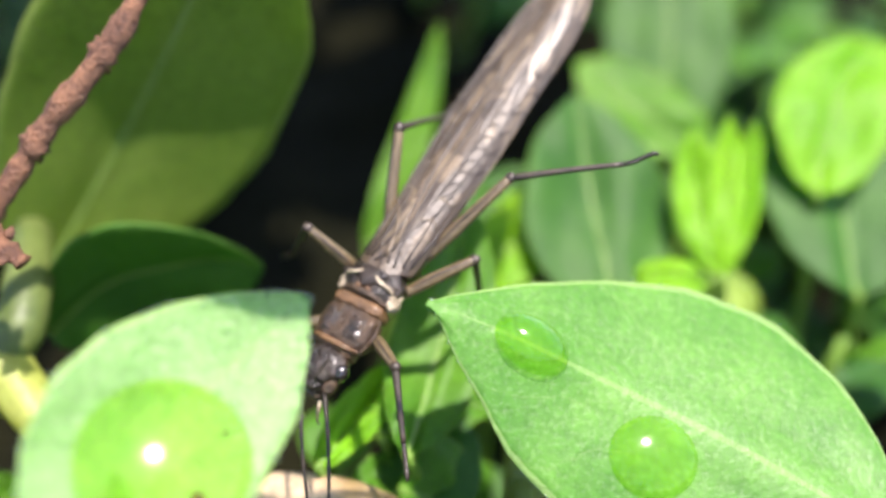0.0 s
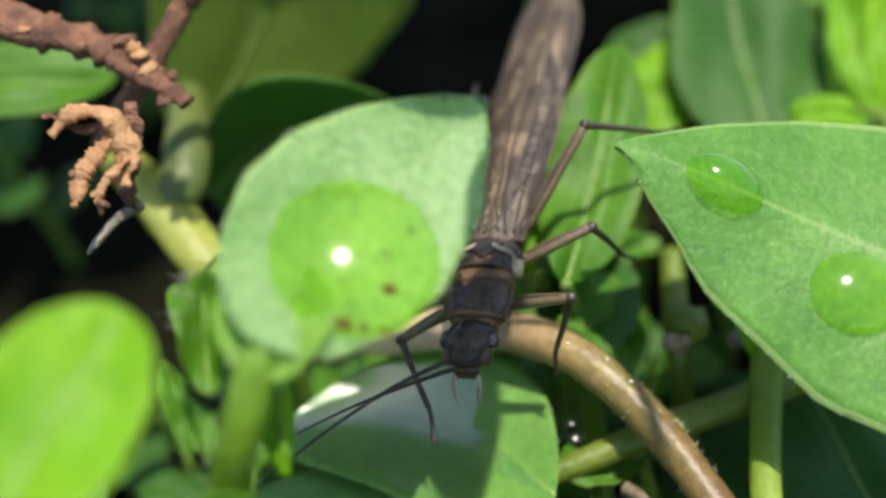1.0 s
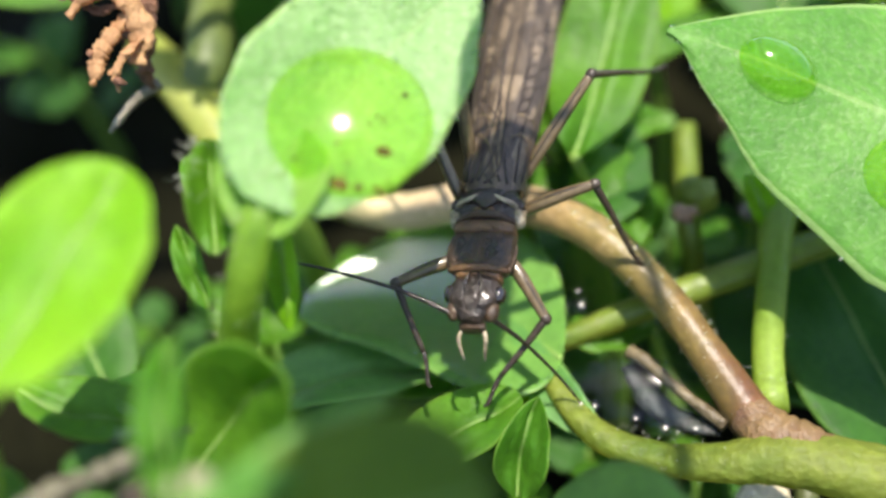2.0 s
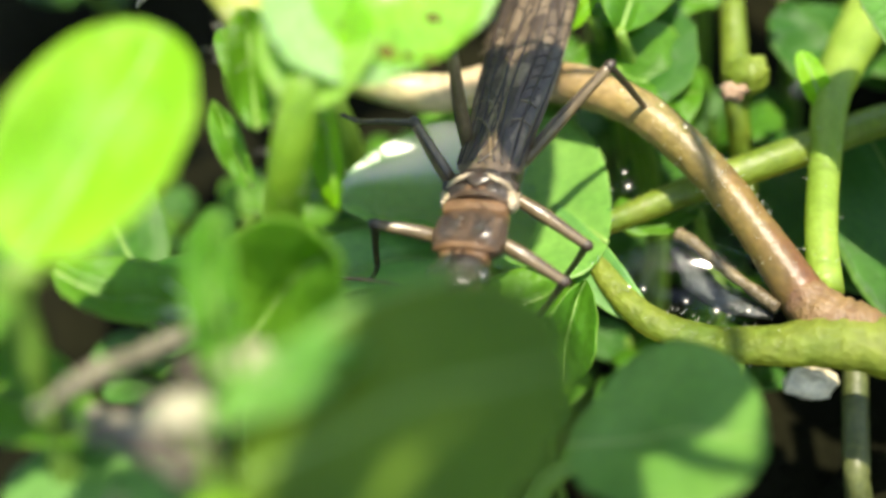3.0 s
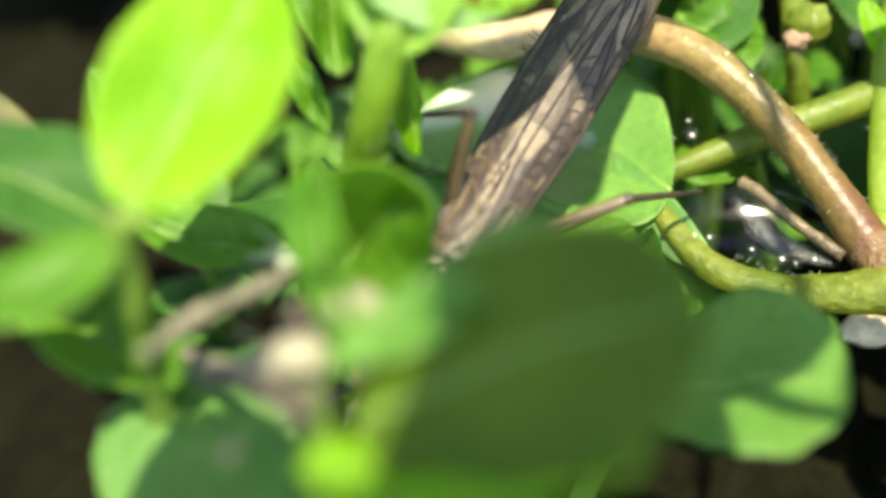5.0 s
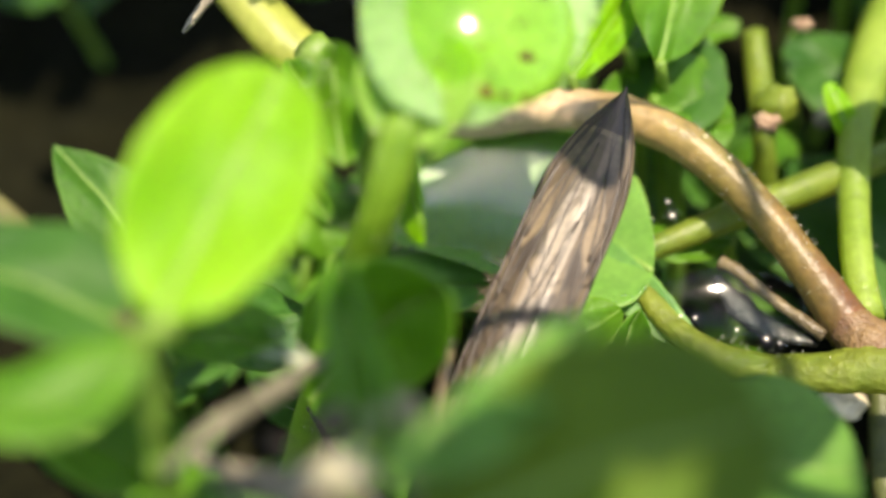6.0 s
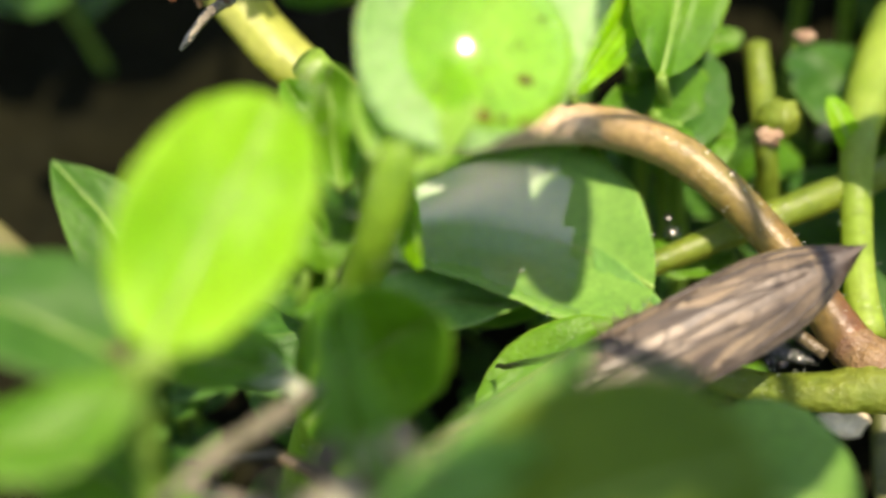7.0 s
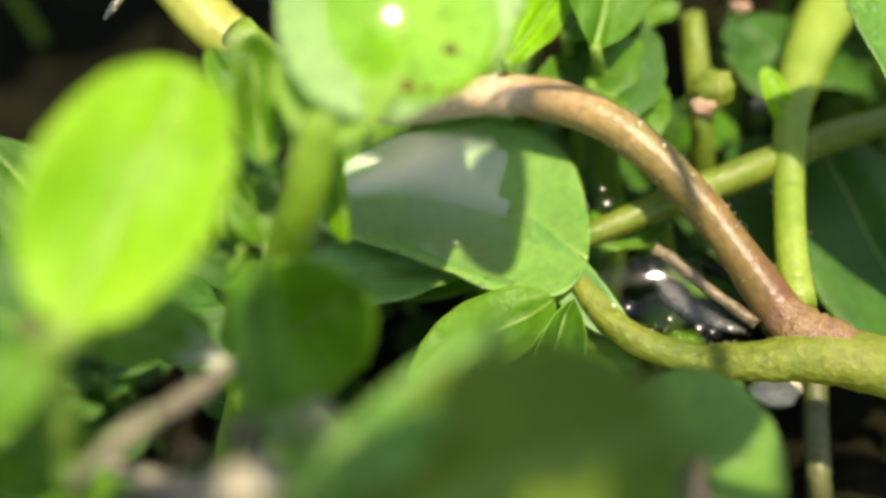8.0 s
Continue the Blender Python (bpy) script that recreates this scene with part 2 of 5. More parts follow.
def wing_material():
    """Smoky wing membrane: pale long cells between brown seams, a dark tip, a wet sheen, and light let through."""
    m, nt, nodes, links, p, out = nodes_of("insect_wing")
    uv = nodes.new("ShaderNodeUVMap")
    uv.uv_map = "wing"
    mp = nodes.new("ShaderNodeMapping")
    mp.inputs["Scale"].default_value = (9.0, 4.6, 1.0)
    links.new(uv.outputs[0], mp.inputs[0])
    cell = nodes.new("ShaderNodeTexVoronoi")
    cell.inputs["Scale"].default_value = 1.0
    links.new(mp.outputs[0], cell.inputs["Vector"])
    seam = nodes.new("ShaderNodeTexVoronoi")
    seam.feature = 'DISTANCE_TO_EDGE'
    seam.inputs["Scale"].default_value = 1.0
    links.new(mp.outputs[0], seam.inputs["Vector"])
    tone = nodes.new("ShaderNodeSeparateColor")
    links.new(cell.outputs["Color"], tone.inputs[0])
    grain = noise_node(nt, 7000.0, 3.0)
    cloud = noise_node(nt, 900.0, 3.0)
    mixed = math_node(nt, 'ADD', math_node(nt, 'MULTIPLY', tone.outputs[0], 0.5), math_node(nt, 'MULTIPLY', cloud.outputs[0], 0.5))
    c = ramp_node(nt, mixed, [(0.25, (0.042, 0.029, 0.018)), (0.5, (0.094, 0.068, 0.043)), (0.74, (0.225, 0.17, 0.108))])
    g = ramp_node(nt, grain.outputs[0], [(0.3, (0.78, 0.78, 0.78)), (0.7, (1.15, 1.15, 1.15))])
    col = mix_rgb(nt, 1.0, c.outputs[0], g.outputs[0], 'MULTIPLY')
    line = ramp_node(nt, seam.outputs["Distance"], [(0.02, (1, 1, 1)), (0.10, (0, 0, 0))])
    col = mix_rgb(nt, math_node(nt, 'MULTIPLY', line.outputs[0], 0.4), col, (0.030, 0.021, 0.013))
    sep = nodes.new("ShaderNodeSeparateXYZ")
    links.new(uv.outputs[0], sep.inputs[0])
    tip = math_node(nt, 'GREATER_THAN', sep.outputs[0], 0.885)
    band = math_node(nt, 'MULTIPLY', math_node(nt, 'GREATER_THAN', sep.outputs[0], 0.872), math_node(nt, 'SUBTRACT', 1.0, tip))
    col = mix_rgb(nt, math_node(nt, 'MULTIPLY', tip, 0.8), col, (0.04, 0.028, 0.022))
    col = mix_rgb(nt, math_node(nt, 'MULTIPLY', band, 0.7), col, (0.19, 0.14, 0.085))
    links.new(col, p.inputs["Base Color"])
    p.inputs["Roughness"].default_value = 0.47
    p.inputs["Specular IOR Level"].default_value = 0.6
    p.inputs["Coat Weight"].default_value = 0.10
    p.inputs["Coat Roughness"].default_value = 0.24
    links.new(bump_node(nt, grain.outputs[0], 0.3, 0.00003, bump_node(nt, seam.outputs["Distance"], 0.6, 0.00006, bump_node(nt, cloud.outputs[0], 0.5, 0.00012))), p.inputs["Normal"])
    tr = nodes.new("ShaderNodeBsdfTranslucent")
    links.new(col, tr.inputs[0])
    mx = nodes.new("ShaderNodeMixShader")
    mx.inputs[0].default_value = 0.2
    links.new(p.outputs[0], mx.inputs[1])
    links.new(tr.outputs[0], mx.inputs[2])
    links.new(mx.outputs[0], out.inputs[0])
    return m


WING = wing_material()
VEIN = skin_material("wing_vein", (0.014, 0.010, 0.008), (0.04, 0.028, 0.019), 1500, 0.4, 0.2, 0.00002)
WATER = water_material("water", (0.84, 0.99, 0.52), 0.13)
WATER_POOL = water_material("water_pool", (0.97, 1.0, 0.98), 0.26, 0.15)
WATER_DARK = water_material("water_clear", (0.9, 0.94, 0.94), 0.06)


WATER_BEAD = water_material("water_bead", (0.92, 0.97, 0.9), 0.24)
SPECK = skin_material("speck_brown", (0.05, 0.02, 0.01), (0.16, 0.06, 0.02), 2000, 0.6)
# Near-black colour puts the shade over the soil into the soil itself.
SHADED_SOIL = skin_material("soil", (0.0035, 0.004, 0.0016), (0.0105, 0.0105, 0.0045), 160, 0.9, 1.0, 0.0006, spec=0.04)


RIB = skin_material("leaf_midrib", (0.18, 0.32, 0.06), (0.27, 0.42, 0.11), 1200, 0.45, translucence=0.3, through_colour=(0.4, 0.65, 0.05))


# ---- builders ----
def part(name, bm, material, parent=None, label="", smooth=True):
    """Links a bmesh as one mesh object, under its thing or part where one is given."""
    me = bpy.data.meshes.new(name)
    bm.normal_update()
    for f in bm.faces:
        f.smooth = smooth
    bm.to_mesh(me)
    bm.free()
    me.materials.append(material)
    ob = new(name, me)
    if parent is not None:
        ob.parent = parent
    if label:
        tagged(ob, label)
    return ob


def thing(name, label, category, group="", kind=""):
    return tagged(new(name), label, category, group, kind)


def v3(p):
    return Vector(p) * MM


def spline(points, n):
    """n places on a smooth line through the points."""
    p = [Vector(q) for q in points]
    p = [p[0] * 2 - p[1], *p, p[-1] * 2 - p[-2]]
    out = []
    for k in range(n):
        x = k / (n - 1) * (len(p) - 3)
        i = min(int(x), len(p) - 4)
        t = x - i
        a, b, c, d = p[i:i + 4]
        out.append(0.5 * ((2 * b) + (c - a) * t + (2 * a - 5 * b + 4 * c - d) * t * t + (3 * b - a - 3 * c + d) * t ** 3))
    return out


def tube_bm(points, radii, n=24, seg=10, wobble=0.0, flat=1.0, seed=0):
    """A tapered stalk round a smooth line; radii in mm, spread evenly along it."""
    bm = bmesh.new()
    line = spline([Vector(q) * MM for q in points], n)
    rng = random.Random(seed)
    up = Vector((0.1, 0.2, 1)).normalized()
    rings = []
    for k, c in enumerate(line):
        d = (line[min(k + 1, n - 1)] - line[max(k - 1, 0)]).normalized()
        a = d.cross(up)
        a = (a if a.length > 1e-3 else d.cross(Vector((1, 0, 0)))).normalized()
        b = a.cross(d).normalized()
        x = k / (n - 1) * (len(radii) - 1)
        i = min(int(x), len(radii) - 2)
        r = (radii[i] * (1 - x + i) + radii[i + 1] * (x - i)) * MM * (1 + wobble * (rng.random() - 0.5))
        rings.append([bm.verts.new(c + (a * math.cos(w) + b * math.sin(w) * flat) * r) for w in [2 * math.pi * j / seg for j in range(seg)]])
    for r0, r1 in zip(rings, rings[1:]):
        for j in range(seg):
            bm.faces.new((r0[j], r0[(j + 1) % seg], r1[(j + 1) % seg], r1[j]))
    bm.faces.new(rings[0][::-1])
    bm.faces.new(rings[-1])
    return bm


def hairs_bm(points, radius, count, length, seed, n=60):
    """Fine hairs standing off a stalk."""
    rng = random.Random(seed)
    line = spline([Vector(q) * MM for q in points], n)
    bm = bmesh.new()
    for _ in range(count):
        k = rng.randrange(1, n - 1)
        c = line[k]
        d = (line[k + 1] - line[k - 1]).normalized()
        out = Vector((rng.gauss(0, 1), rng.gauss(0, 1), rng.gauss(0.4, 1)))
        out = (out - d * out.dot(d)).normalized()
        s = c + out * radius * MM * 0.95
        lean = (out + d * rng.uniform(-0.6, 0.6)).normalized() * length * MM * rng.uniform(0.5, 1.1)
        a = out.cross(d).normalized() * 0.008 * MM
        b = d * 0.008 * MM
        q = [bm.verts.new(s + w) for w in (a, b - a * 0.5, -b - a * 0.5)]
        t = bm.verts.new(s + lean)
        for j in range(3):
            bm.faces.new((q[j], q[(j + 1) % 3], t))
    return bm


def leaf_bm(base, tip, left, right, wide=0.5, point=0.75, sag=0.0, cup=0.0, fold=0.25, wave=0.12, thick=0.11, seed=1, nu=30, nv=17):
    """A leaf blade: base to tip, its two widest places, bowed by sag and cupped by cup (mm, towards its upper face)."""
    base, tip, left, right = (Vector(q) for q in (base, tip, left, right))
    axis = tip - base
    across = right - left
    across = across - axis * (across.dot(axis) / axis.length_squared)
    half = across * 0.5
    normal = half.cross(axis).normalized()
    off = (left + right) * 0.5 - base
    lift = off.dot(normal)
    shift = half.normalized() * off.dot(half.normalized())
    bm = bmesh.new()
    uvl = bm.loops.layers.uv.new("leaf")
    noise_at = Vector((seed * 7.3, seed * 3.1, seed * 1.7))

    def width(u):
        if u < wide:
            return max(1 - (1 - u / wide) ** 2, 0.0) ** 0.56
        s = (u - wide) / (1 - wide)
        return max(1 - s ** 2, 0.0) ** point

    top, bot, uvs = [], [], []
    for i in range(nu):
        u = 0.5 - 0.5 * math.cos(math.pi * i / (nu - 1))
        w = max(width(u), 0.015)
        rt, rb, ru = [], [], []
        for j in range(nv):
            v = -1 + 2 * j / (nv - 1)
            v = math.copysign(abs(v) ** 0.85, v)
            arch = 4 * u * (1 - u)
            p = base + axis * u + half * (v * w) + shift * arch + normal * (lift * arch + sag * arch)
            p += normal * (cup * (v * w) ** 2 - fold * math.exp(-(v * w / 0.13) ** 2) * min(1, 6 * (1 - u)))
            p += normal * wave * noise.noise(Vector((u * 3.2, v * w * 1.6, 0)) + noise_at) * 2
            p += half.normalized() * (0.05 * v * noise.noise(Vector((u * 9, v * 4, 5)) + noise_at) * half.length)
            th = thick * (0.35 + 0.65 * (1 - abs(v) ** 4))
            rt.append(bm.verts.new(p * MM))
            rb.append(bm.verts.new((p - normal * th) * MM))
            ru.append((u, v))
        top.append(rt), bot.append(rb), uvs.append(ru)

    def face(vs, us):
        f = bm.faces.new(vs)
        for lp, q in zip(f.loops, us):
            lp[uvl].uv = q

    for i in range(nu - 1):
        for j in range(nv - 1):
            ids = [(i, j), (i, j + 1), (i + 1, j + 1), (i + 1, j)]
            face([top[a][b] for a, b in ids][::-1], [uvs[a][b] for a, b in ids][::-1])
            face([bot[a][b] for a, b in ids], [uvs[a][b] for a, b in ids])
        for j in (0, nv - 1):
            q = [top[i][j], top[i + 1][j], bot[i + 1][j], bot[i][j]]
            w = [uvs[i][j], uvs[i + 1][j], uvs[i + 1][j], uvs[i][j]]
            face(q if j == 0 else q[::-1], w if j == 0 else w[::-1])
    for i in (0, nu - 1):
        for j in range(nv - 1):
            q = [top[i][j], top[i][j + 1], bot[i][j + 1], bot[i][j]]
            w = [uvs[i][j], uvs[i][j + 1], uvs[i][j + 1], uvs[i][j]]
            face(q if i == 0 else q[::-1], w if i == 0 else w[::-1])
    bmesh.ops.recalc_face_normals(bm, faces=bm.faces)
    return bm


def leaf(parent, material, base, tip, left, right, label="", name="leaf", rib=0.055, **shape):
    ob = part(name, leaf_bm(base, tip, left, right, **shape), material, parent, label)
    if rib:
        nu, nv = shape.get("nu", 30), shape.get("nv", 17)
        n = (Vector(right) - Vector(left)).cross(Vector(tip) - Vector(base)).normalized()
        line = [ob.data.vertices[(i * nv + nv // 2) * 2].co / MM - n * 0.01 for i in range(1, nu - 1, 2)]
        part("midrib", tube_bm(line, (rib * 1.5, rib, rib * 0.8, rib * 0.3), 30, 6), RIB, ob)
    return ob


def blob_bm(centre, radii, turn=None, rough=0.0, seed=0, u=18, v=12, low=-1.0):
    """A rounded lump, cut flat below low (in its own half heights)."""
    bm = bmesh.new()
    bmesh.ops.create_uvsphere(bm, u_segments=u, v_segments=v, radius=1.0)
    off = Vector((seed * 3.7, seed, 0))
    for q in bm.verts:
        if q.co.z < low:
            q.co.z = low
        q.co *= 1 + rough * noise.noise(q.co * 2.2 + off)
        q.co = Vector((q.co.x * radii[0], q.co.y * radii[1], q.co.z * radii[2])) * MM
        if turn is not None:
            q.co = turn @ q.co
        q.co += Vector(centre) * MM
    return bm


def facing(normal, along=(0, 1, 0)):
    """A turn whose z is the normal and whose y leans along."""
    z = Vector(normal).normalized()
    x = Vector(along).cross(z).normalized()
    return Matrix((x, z.cross(x), z)).transposed()


# ---- ground ----
def ground():
    bm = bmesh.new()
    steps = [-200, -20, -3, -0.5, -0.15, *[-0.09 + 0.0025 * i for i in range(73)], 0.15, 0.5, 3, 20, 200]
    grid = []
    for y in steps:
        line = []
        for x in steps:
            near = max(0, 1 - max(abs(x), abs(y)) / 0.2)
            z = near * (0.004 * noise.noise(Vector((x * 60, y * 60, 0))) + 0.0022 * noise.noise(Vector((x * 260, y * 260, 3)))) - 0.001
            line.append(bm.verts.new((x, y + 0.02, z)))
        grid.append(line)
    for a, b in zip(grid, grid[1:]):
        for i in range(len(steps) - 1):
            bm.faces.new((a[i], a[i + 1], b[i + 1], b[i]))
    tagged(part("ground", bm, SHADED_SOIL), "crumbly brown soil under the weeds, coloured near black for shade", "soil", kind="structure")


ground()

# ---- plants ----
def settle(ob, place):
    """The vertex of a leaf nearest to a place (mm), and the leaf's upper normal there."""
    p = Vector(place) * MM
    v = min(ob.data.vertices, key=lambda q: (q.co - p).length_squared)
    n = Vector(v.normal)
    return v.co / MM, (n if n.z > 0 else -n)


GROUP = "chickweed plants"
cup_plant = thing("chickweed_plant", "low chickweed with arching reddish stem and wet spoon leaf", "plant", GROUP)
CUP = leaf(cup_plant, LEAF_GLAUCOUS, (-1.67, 16.72, 8.57), (-9.34, 18.45, 8.91), (-5.41, 16.22, 8.43), (-4.99, 21.67, 9.11), "wet spoon-shaped pale green leaf", wide=0.3, point=0.55, sag=-0.5, cup=0.6, fold=0.08, wave=0.06)
ARCH = ((-15.57, 25.77, 12.98), (-13.92, 24.30, 12.42), (-12.13, 22.65, 11.46), (-10.13, 21.58, 10.59), (-7.08, 21.40, 9.69), (-4.96, 21.30, 10.13), (-2.91, 20.75, 10.57), (-0.95, 19.71, 10.54), (0.81, 18.20, 9.87), (2.06, 16.66, 9.21), (3.34, 15.06, 8.22))
STEM_ARCH = ageing_stem("stem_ageing", ARCH[3][0] * MM, ARCH[10][0] * MM)
part("stem", tube_bm(ARCH[:4], (0.62, 0.80, 0.82, 0.60), 24, 14, 0.05, 0.8), STEM_LEMON, cup_plant, "yellow-green stretch of the stem")
ARCH_OB = part("stem", tube_bm(ARCH[3:], (0.58, 0.57, 0.58, 0.58, 0.55, 0.51, 0.50, 0.62), 64, 14, 0.06), STEM_ARCH, cup_plant, "arched reddish-brown hairy stem paling to cream")
part("hair", hairs_bm(ARCH[3:], 0.54, 320, 0.18, 5, 120), HAIR, cup_plant, "fine white hairs")
PET = ((-2.47, 17.73, 8.02), (-1.81, 16.17, 8.17), (-0.67, 14.79, 7.91), (0.90, 14.24, 7.74), (2.50, 13.93, 8.08), (4.28, 14.00, 8.25), (6.85, 13.73, 7.78), (10.28, 13.14, 7.30))
leaf(cup_plant, LEAF_GLAUCOUS, (-0.64, 14.71, 7.84), (-3.25, 18.37, 8.34), (-2.64, 15.94, 8.04), (-1.67, 16.63, 8.49), "winged base of the spoon leaf", name="blade_base", wide=0.42, point=0.9, rib=0, fold=0.02, wave=0.03)
part("petiole", tube_bm(PET, (0.12, 0.34, 0.42, 0.46, 0.56, 0.80, 0.92, 0.86), 56, 16, 0.07, 0.8), PETIOLE, cup_plant, "curved pale yellow-green leaf stalk")
part("hair", hairs_bm(PET[2:], 0.5, 120, 0.16, 15, 100), HAIR, cup_plant, "fine white hairs")
part("node", tube_bm(((2.70, 15.86, 8.70), (3.38, 15.00, 8.30), (4.11, 14.44, 8.13), (5.31, 14.02, 8.05)), (0.42, 0.66, 0.78, 0.62), 24, 14, 0.16), NODE_RED, cup_plant, "reddish swollen stem node")
part("stipule", tube_bm(((0.14, 17.07, 8.54), (0.54, 16.72, 8.61), (1.39, 15.96, 8.42), (2.60, 14.94, 8.25)), (0.20, 0.18, 0.15, 0.16), 20, 8, 0.3), skin_material("side_shoot", (0.07, 0.052, 0.026), (0.17, 0.135, 0.07), 900, 0.4, 0.7, 0.0001), cup_plant, "withered brown side shoot")
part("stipule", tube_bm(((0.02, 16.91, 8.13), (0.61, 16.20, 7.83), (1.30, 15.54, 7.73), (2.53, 15.00, 7.90)), (0.2, 0.42, 0.4, 0.2), 20, 10, 0.25, 0.6, 4), skin_material("sodden_grey", (0.012, 0.014, 0.012), (0.05, 0.055, 0.05), 1100, 0.25, 0.8, 0.0001), cup_plant, "sodden grey sheath")
UPR = ((3.79, 15.62, 8.09), (3.77, 17.35, 8.39), (3.99, 19.59, 8.61), (4.28, 21.75, 9.14), (5.22, 24.61, 8.97), (6.81, 27.94, 8.68), (9.59, 32.75, 8.56))
part("stem", tube_bm(UPR, (0.45, 0.42, 0.42, 0.5, 0.7, 0.95, 1.3), 30, 12, 0.05), STEM_PALE, cup_plant, "upright pale green stalk")
part("hair", hairs_bm(UPR, 0.45, 60, 0.25, 6), HAIR, cup_plant, "fine white hairs")
leaf(cup_plant, LEAF_YOUNG, (4.14, 21.17, 9.03), (3.37, 22.46, 10.21), (3.46, 21.52, 9.57), (4.09, 22.03, 9.75), "small side bud", wide=0.5, point=0.5, fold=0.02, wave=0.02)
ROOTS = ((10.28, 13.14, 7.30), (13.74, 11.92, 4.71), (19.37, 9.48, -5.68))
part("stem", tube_bm(ROOTS, (0.72, 0.7, 0.7), 12, 10), STEM_RED, cup_plant)

right_plant = thing("chickweed_plant", "chickweed shoot with one broad wet leaf", "plant", GROUP)
BROAD = leaf(right_plant, LEAF_PALE, (11.73, 18.24, 12.09), (-0.20, 21.56, 16.25), (9.03, 23.71, 14.72), (6.23, 16.66, 11.65), "broad green leaf carrying water drops", rib=0.022, wide=0.38, point=1.1, sag=0.1, cup=0.35, fold=0.18, wave=0.08)
part("stem", tube_bm(((11.67, 18.23, 12.10), (13.13, 18.23, 11.17), (16.52, 18.29, 5.90), (23.37, 20.51, -8.46)), (0.3, 0.36, 0.4, 0.45), 16, 10), STEM_GREEN, right_plant)

drop_plant = thing("chickweed_plant", "bright green sprig with a cupped leaf holding a drop", "plant", GROUP)
CUPPED = leaf(drop_plant, LEAF_SPOT, (-7.54, 13.55, 17.38), (-3.20, 19.73, 18.88), (-7.92, 16.79, 19.10), (-3.84, 15.82, 16.76), "cupped pale green leaf holding a large drop", rib=0, wide=0.43, point=0.9, sag=-0.3, cup=0.22, fold=0.02, wave=0.06, nu=44, nv=27)
STALK = ((-6.98, 14.36, 17.18), (-7.44, 13.53, 16.61), (-7.95, 12.83, 15.08), (-9.10, 12.79, 11.66), (-11.02, 12.64, 5.67), (-13.50, 13.33, -3.72))
part("stem", tube_bm(STALK, (0.16, 0.46, 0.44, 0.44, 0.46, 0.5), 30, 12, 0.05), skin_material("stem_fresh", (0.12, 0.25, 0.018), (0.21, 0.36, 0.03), 700, 0.42, translucence=0.3, through_colour=(0.35, 0.65, 0.04)), drop_plant, "juicy translucent green stalk")
leaf(drop_plant, leaf_material("leaf_base", (0.15, 0.31, 0.04), (0.24, 0.42, 0.08), (0.30, 0.48, 0.10), (0.50, 0.80, 0.08), 0.45, 0.40, 0.3), (-7.38, 13.15, 16.45), (-6.95, 15.6, 17.62), (-8.35, 14.65, 17.35), (-5.95, 13.85, 16.92), "yellow-green base of the cupped leaf running into the stalk", name="blade_base", rib=0, wide=0.55, point=0.7, cup=0.2, fold=0.05, wave=0.08)
part("streak", tube_bm(((-8.23, 15.24, 16.82), (-8.27, 14.93, 16.55), (-8.38, 14.68, 16.19), (-8.47, 14.49, 15.76)), (0.04, 0.08, 0.07, 0.03), 16, 6, 0.6), NODE_RED, drop_plant, "reddish scar")
part("hair", hairs_bm(STALK, 0.52, 140, 0.3, 9), HAIR, drop_plant, "fine white hairs")
BUD = leaf(drop_plant, LEAF_MID, (-8.74, 13.67, 15.48), (-9.02, 15.59, 17.25), (-9.43, 14.54, 16.58), (-8.38, 15.02, 16.47), "small upright hairy bud leaf", wide=0.5, point=0.5, cup=0.35, sag=-0.2)
part("hair", hairs_bm(((-9.24, 14.31, 16.28), (-9.38, 14.90, 16.93), (-9.17, 15.52, 17.22)), 0.12, 40, 0.45, 3), HAIR, drop_plant, "fine white hairs")
leaf(drop_plant, LEAF_MID, (-9.24, 13.39, 14.02), (-10.27, 15.02, 15.16), (-10.10, 14.09, 14.60), (-9.49, 14.36, 14.72), "tiny pointed sprout leaf", wide=0.5, point=0.9)
leaf(drop_plant, LEAF_YOUNG, (-7.58, 14.62, 15.98), (-7.24, 13.00, 13.79), (-7.69, 13.65, 14.96), (-6.96, 13.87, 14.71), "narrow curled leaf with a wet tip", wide=0.4, point=0.5, cup=0.5, sag=0.3)
leaf(drop_plant, LEAF_MID, (-9.13, 15.10, 14.46), (-10.52, 17.06, 15.57), (-10.15, 15.76, 14.99), (-9.25, 16.49, 15.00), "folded green leaf", wide=0.5, point=0.6, fold=0.3)
leaf(drop_plant, LEAF_MID, (-10.12, 17.63, 7.72), (-4.57, 17.42, 6.57), (-7.67, 16.48, 7.19), (-8.06, 18.84, 7.17), "low green leaf under the spoon leaf", wide=0.5, point=0.7)
leaf(drop_plant, LEAF_YOUNG, (-2.44, 16.50, 7.07), (-5.07, 15.75, 6.56), (-3.74, 15.30, 6.86), (-3.93, 17.27, 6.66), "small wet green leaf", wide=0.5, point=0.6)
leaf(drop_plant, LEAF_MID, (-2.69, 13.33, 6.96), (-2.11, 14.87, 9.20), (-3.18, 14.12, 8.43), (-1.80, 14.15, 8.22), "curled bright green leaf", wide=0.45, point=0.7, cup=0.5)
leaf(drop_plant, LEAF_MID, (-6.20, 13.14, 7.85), (-2.61, 15.08, 9.05), (-4.89, 15.17, 8.55), (-3.64, 13.50, 8.41), "bright green wet leaf", wide=0.5, point=0.5)
leaf(drop_plant, LEAF_GLAUCOUS, (-10.70, 14.63, 8.34), (-4.94, 17.04, 7.75), (-9.02, 17.33, 8.03), (-7.87, 15.09, 8.24), "flat green leaf", wide=0.5, point=0.6)

